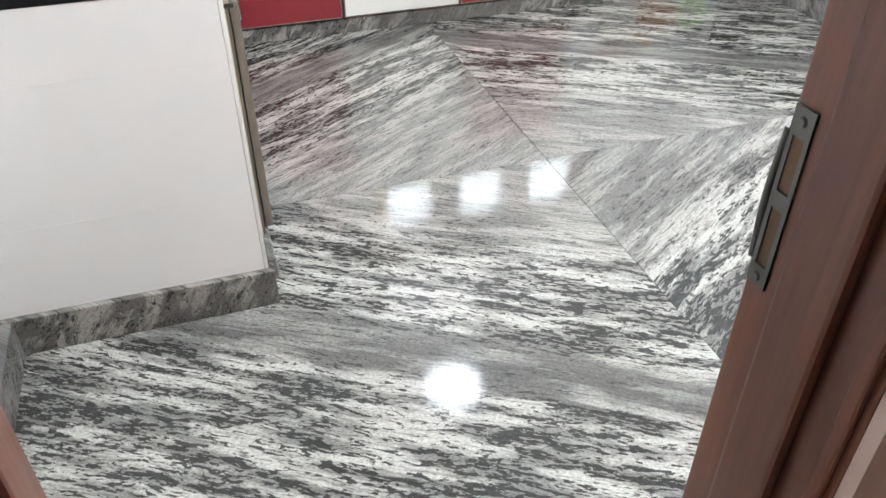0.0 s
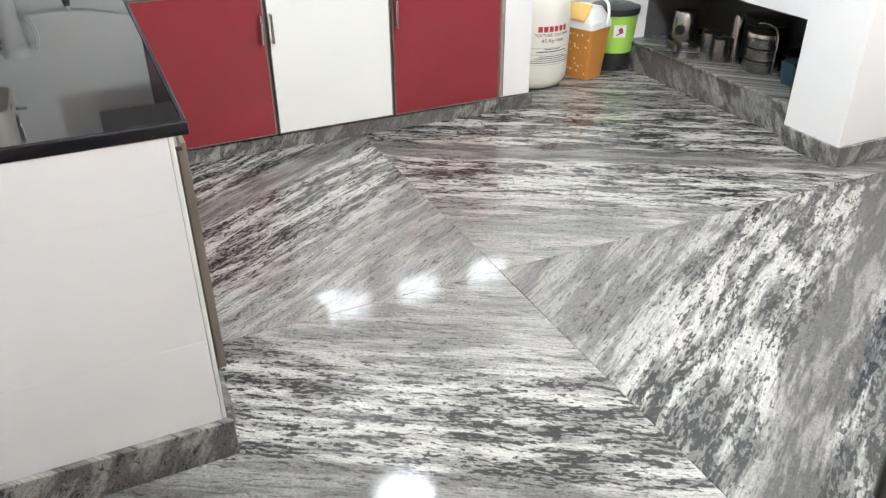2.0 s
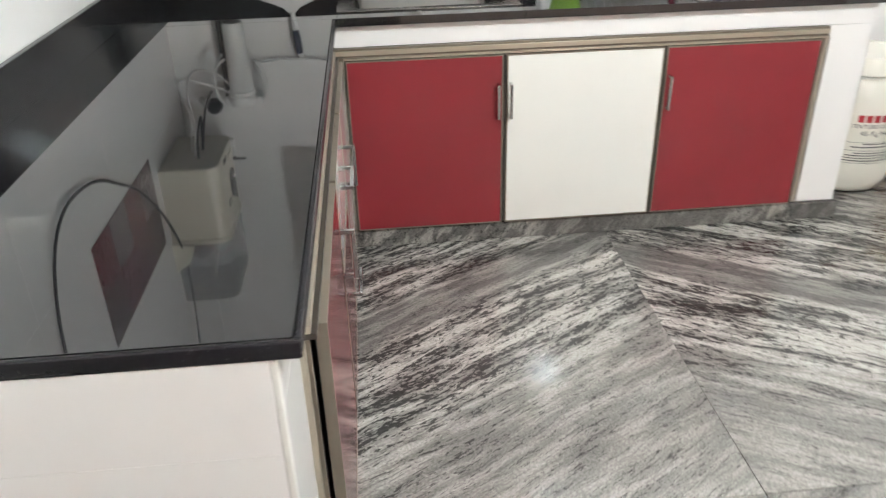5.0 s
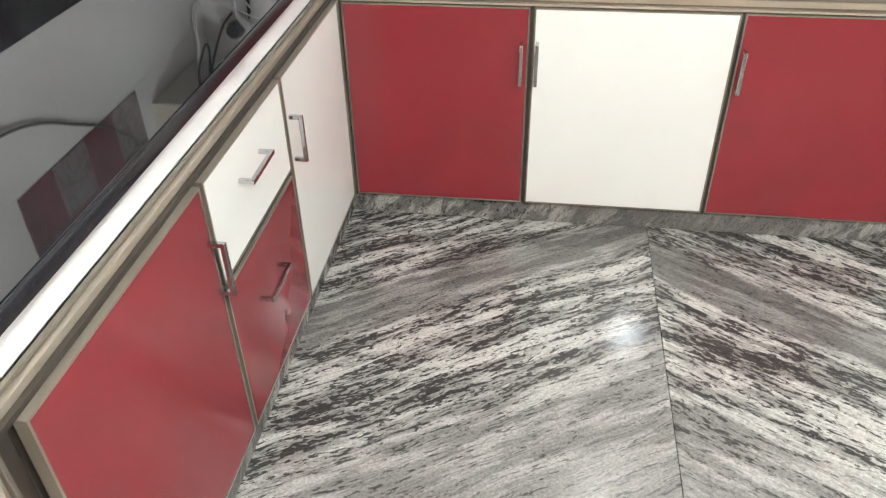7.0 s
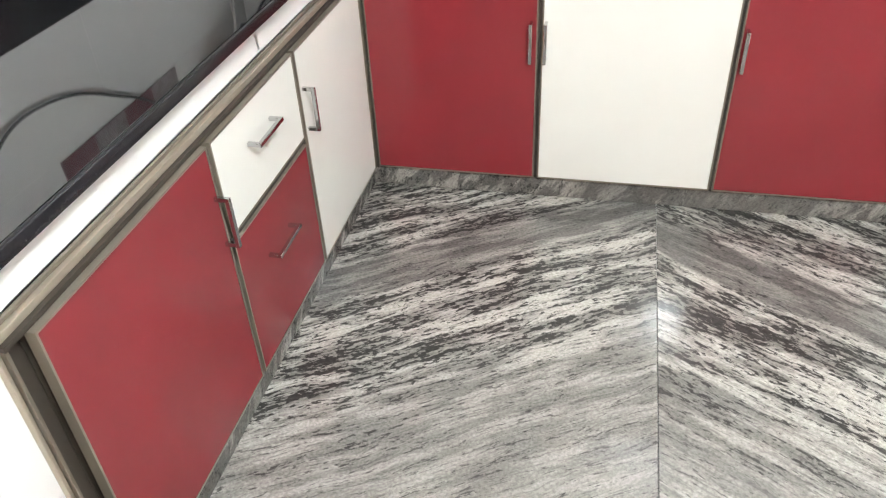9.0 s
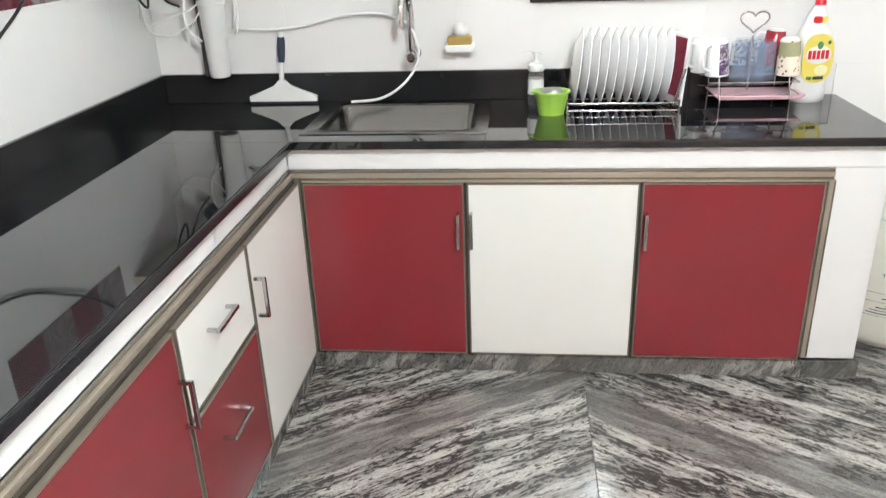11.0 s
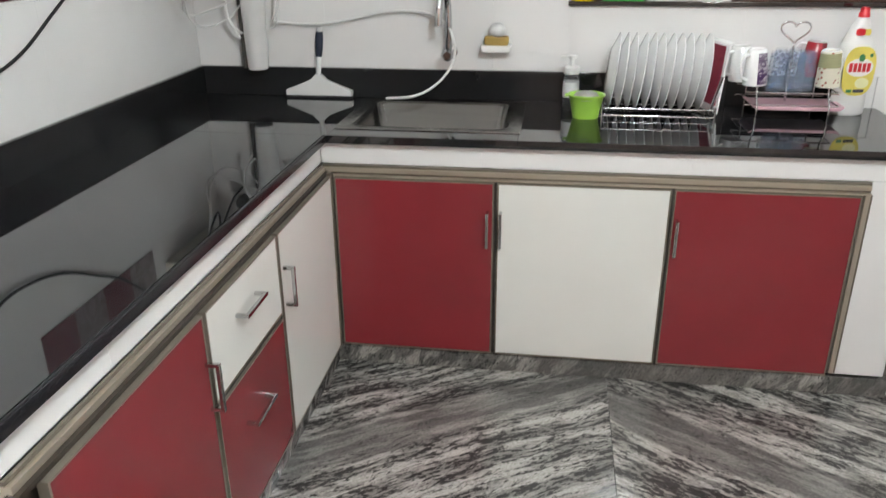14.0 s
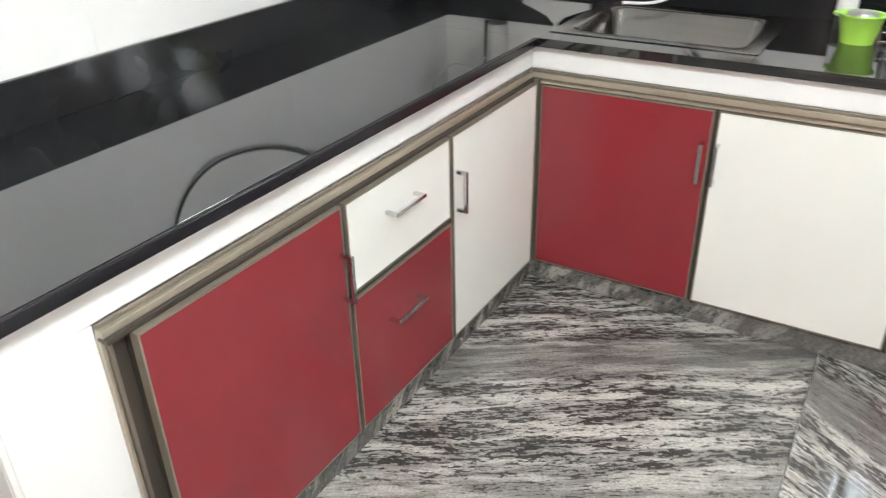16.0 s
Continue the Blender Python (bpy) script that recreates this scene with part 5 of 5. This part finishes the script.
for j in range(2):
    for k in range(5):
        m = Matrix.Translation(Vector((0.57 + 0.075 * k, HY0 + 0.1 + 0.09 * j, SHELF)) * U)
        if gl is None:
            gl = solid("drinking_glass", lathe([(0, 0), (0.028, 0), (0.029, 0.015), (0.034, 0.115), (0.0345, 0.118), (0.032, 0.118), (0.0265, 0.012), (0, 0.012)], 24), TUMBLER, (0, 0, 0), "clear drinking glass standing on the cabinet shelf", "glass", "glasses in the cabinet")
            gl.matrix_basis = m
        else:
            copy_thing(gl, m)

# ---- bins and drum ----
DRUM = paint("milky_plastic", (0.74, 0.72, 0.64), 0.35, vary=0.04, grain=6)
drum = thing("plastic_drum", (2.46, 4.1, 0), "milky white plastic drum with a screw lid and printed text", "drum")
drum.scale = (1.06, 1.06, 1.06)
part("body", lathe([(0, 0), (0.12, 0.0), (0.155, 0.015), (0.178, 0.05), (0.186, 0.1), (0.189, 0.3), (0.186, 0.43), (0.176, 0.485), (0.166, 0.502), (0.158, 0.51), (0, 0.51)], 48), DRUM, drum)
part("lid", lathe([(0.158, 0.52), (0.169, 0.52), (0.171, 0.526), (0.168, 0.532), (0.168, 0.585), (0.162, 0.593), (0.148, 0.593), (0.143, 0.586), (0, 0.586)], 48), DRUM, drum, "screw lid with a raised rim")
part("neck_ring", lathe([(0.155, 0.508), (0.166, 0.508), (0.166, 0.516), (0.155, 0.516)], 48), DRUM, drum)


def wrap(me_ob, radius, centre_angle):
    """Bends a flat text lying in x and z round an upright cylinder of that radius."""
    for v in me_ob.data.vertices:
        a = centre_angle + v.co.x / (radius * U)
        out = radius * U + v.co.z
        v.co = Vector((out * math.cos(a), out * math.sin(a), v.co.y))


FACE = radians(-90)
for text, z, size, mat_, sq_ in (("TEXTURE COATING", 0.318, 0.023, INK, 1.05), ("45 Kg Nett", 0.288, 0.027, INK, 1.15)):
    w = writing("print", text, size, mat_, drum, (0, 0, z), (0, 0, 0), "", sq_)
    wrap(w, 0.1885, FACE)
for k in range(6):
    bm = bmesh.new()
    a0, n = FACE + (k - 3 + 0.1) * 0.165, 4
    vs = [[bm.verts.new((0.1888 * math.cos(a0 + 0.125 * q / n), 0.1888 * math.sin(a0 + 0.125 * q / n), z)) for q in range(n + 1)] for z in (0.336, 0.366)]
    for q in range(n):
        bm.faces.new((vs[0][q], vs[0][q + 1], vs[1][q + 1], vs[1][q]))
    part("print_mark", bm, REDINK, drum, "red printed mark")
BARS = ((0.248, 0.3, 0.0015), (0.24, 0.1, 0.004), (0.226, 0.19, 0.005), (0.212, 0.3, 0.0015), (0.2, 0.16, 0.004), (0.189, 0.22, 0.004), (0.178, 0.26, 0.003), (0.166, 0.28, 0.004), (0.156, 0.3, 0.0015))
for z, w, h in BARS:
    bm = bmesh.new()
    n = 14
    vs = [[bm.verts.new((0.1888 * math.cos(FACE + (k / n - 0.5) * w / 0.188), 0.1888 * math.sin(FACE + (k / n - 0.5) * w / 0.188), z + s)) for k in range(n + 1)] for s in (0, h)]
    for k in range(n):
        bm.faces.new((vs[0][k], vs[0][k + 1], vs[1][k + 1], vs[1][k]))
    part("print_line", bm, INK, drum)


def tapered(w0, d0, w1, d1, h, r=0.02):
    bm = bmesh.new()
    rings = []
    for w, d, z in ((w0, d0, 0), (w1, d1, h)):
        ring = []
        for q, (sx, sy) in enumerate(((1, 1), (-1, 1), (-1, -1), (1, -1))):
            for k in range(5):
                a = math.pi / 2 * (q + k / 4)
                ring.append(bm.verts.new((sx * (w / 2 - r) + r * math.cos(a), sy * (d / 2 - r) + r * math.sin(a), z)))
        rings.append(ring)
    for k in range(len(rings[0])):
        j = (k + 1) % len(rings[0])
        bm.faces.new((rings[0][k], rings[0][j], rings[1][j], rings[1][k]))
    bm.faces.new(rings[0][::-1])
    bm.faces.new(rings[1])
    return bm


ob_ = thing("orange_bin", (2.81, 4.1, 0), "orange dotted waste bin with cream swing lid and handle", "bin", turn=20)
ob_.scale = (1.05, 1.05, 1.05)
part("body", tapered(0.15, 0.19, 0.2, 0.235, 0.3), ORANGE, ob_)
dots = part("side_panel", prism([(-0.085, 0.02), (0.085, 0.02), (0.108, 0.285), (-0.108, 0.285)], -0.003, 0.0), ORANGEDOT, ob_, "orange side dotted with small cream spots", (-0.0768, 0, 0.0), (4.8, 0, -90))
part("lid_rim", tapered(0.21, 0.245, 0.205, 0.24, 0.035), WHITEPL, ob_, "cream lid rim", (0, 0, 0.298))
part("lid", tapered(0.2, 0.235, 0.11, 0.16, 0.075), WHITEPL, ob_, "", (0, 0, 0.333))
part("flap", block(-0.06, -0.075, -0.004, 0.045, 0.075, 0.006, 0.003), paint("pale_orange_plastic", (0.75, 0.5, 0.16), 0.35), ob_, "pale orange swing flap", (-0.072, 0.0, 0.392), (0, -52, 0))
part("bail_handle", tube(spline([(0.03, -0.128, 0.315), (0.04, -0.13, 0.38), (0.05, -0.1, 0.44), (0.055, 0, 0.462), (0.05, 0.1, 0.44), (0.04, 0.13, 0.38), (0.03, 0.128, 0.315)]), 0.0085, 10), WHITEPL, ob_)
for s in (-1, 1):
    part("pivot", lathe([(0, 0), (0.014, 0), (0.014, 0.01), (0, 0.01)], 14), WHITEPL, ob_, at=(0.03, s * 0.13, 0.315), rot=(-90 * s, 0, 0))

gb = thing("green_bin", (3.08, 4.17, 0), "lime green round bin with black base and lid", "bin")
gb.scale = (1.05, 1.05, 1.05)
part("base", lathe([(0, 0), (0.105, 0), (0.112, 0.01), (0.118, 0.11), (0, 0.11)], 40), BLACKPL, gb)
part("body", lathe([(0, 0.111), (0.12, 0.111), (0.138, 0.335), (0, 0.335)], 40), LIME, gb)
part("lid", lathe([(0, 0.335), (0.146, 0.335), (0.148, 0.36), (0.145, 0.372), (0.09, 0.385), (0, 0.388)], 40), BLACKPL, gb)
part("lid_knob", lathe([(0, 0.386), (0.016, 0.386), (0.014, 0.392), (0, 0.394)], 16), GREYSTEEL, gb)
part("pedal", block(-0.03, -0.135, 0.012, 0.03, -0.1, 0.03, 0.004), BLACKPL, gb)
stick = part("sticker", block(-0.038, -0.003, 0, 0.038, 0.0, 0.075, 0.001), WHITEPL, gb, "small square sticker", (-0.045, -0.12, 0.21), (5, 0, -18))
part("sticker_shape", prism([(-0.02, 0.012), (0.0, 0.03), (-0.01, 0.045), (0.005, 0.062), (0.018, 0.05), (0.022, 0.03), (0.005, 0.02)], -0.0045, -0.003), MAROON, stick)

# ---- pots in the low recess ----
def pot(name, x, y, profile, label, category, material=OLDSTEEL, seg=32):
    return solid(name, lathe(profile, seg), material, (x, y, NB), label, category)


cook = thing("steel_cooker", (3.36, 3.83, NB), "dull steel upright cooker on a round base", "cooker")
part("base", lathe([(0, 0), (0.1, 0), (0.104, 0.02), (0.1, 0.05), (0.08, 0.06), (0, 0.06)], 32), OLDSTEEL, cook)
part("drum", lathe([(0, 0.06), (0.076, 0.06), (0.078, 0.07), (0.07, 0.21), (0.064, 0.218), (0, 0.22)], 32), OLDSTEEL, cook)
part("opening", lathe([(0, 0), (0.03, 0), (0.028, 0.008), (0, 0.008)], 20), BLACKPL, cook, "dark round opening", (-0.075, -0.045, 0.12), (90, 0, -60))
part("spout", tube(spline([(-0.09, -0.05, 0.04), (-0.12, -0.08, 0.03), (-0.13, -0.09, 0.0)]), 0.018, 12), BLACKPL, cook)
pot("steel_tumbler", 3.35, 3.5, [(0, 0), (0.045, 0), (0.05, 0.13), (0.047, 0.13), (0.042, 0.005), (0, 0.005)], "polished steel tumbler on the gneiss shelf", "cup")
pot("steel_mug", 3.42, 3.66, [(0, 0), (0.05, 0), (0.055, 0.12), (0.052, 0.12), (0.047, 0.005), (0, 0.005)], "steel cup standing behind the tumbler", "cup")
pot("steel_can", 3.43, 3.47, [(0, 0), (0.03, 0), (0.03, 0.24), (0.02, 0.26), (0, 0.26)], "tall narrow steel can", "can")
tf = thing("tiffin_carrier", (3.43, 3.26, NB), "stacked round steel lunch carrier with a wire clasp", "tiffin")
for k in range(3):
    part("tier", lathe([(0, 0), (0.09, 0), (0.098, 0.01), (0.098, 0.055), (0.104, 0.06), (0.104, 0.066), (0, 0.066)], 32), OLDSTEEL, tf, "", (0, 0, k * 0.066))
part("lid", lathe([(0, 0.198), (0.1, 0.198), (0.095, 0.215), (0.03, 0.225), (0, 0.226)], 32), OLDSTEEL, tf)
part("clasp", tube(spline([(-0.02, -0.107, 0.0), (-0.02, -0.108, 0.2), (0, -0.05, 0.25), (0.0, 0.05, 0.25), (0.02, 0.108, 0.2), (0.02, 0.107, 0)]), 0.005), CHROME, tf)
pot("dark_pan", 3.6, 3.05, [(0, 0), (0.1, 0), (0.15, 0.1), (0.152, 0.12), (0.146, 0.12), (0.096, 0.006), (0, 0.006)], "blackened cooking pan at the back of the recess", "pan", BLACKPL)
bx = solid("blue_crate", tapered(0.1, 0.13, 0.12, 0.15, 0.12), BLUEPL, (3.41, 2.98, NB), "small blue plastic crate with tapered sides", "crate")
pot("ribbed_tumbler", 3.3, 2.84, [(0, 0), (0.05, 0), (0.054, 0.03), (0.05, 0.035), (0.056, 0.12), (0.06, 0.15), (0.056, 0.15), (0.046, 0.006), (0, 0.006)], "ribbed steel tumbler near the pillar", "cup")
pot("back_pot", 3.62, 3.45, [(0, 0), (0.11, 0), (0.125, 0.02), (0.125, 0.2), (0.14, 0.21), (0.12, 0.24), (0.03, 0.25), (0, 0.25)], "large dark cooking pot with a domed lid", "pot", BLACKPL)
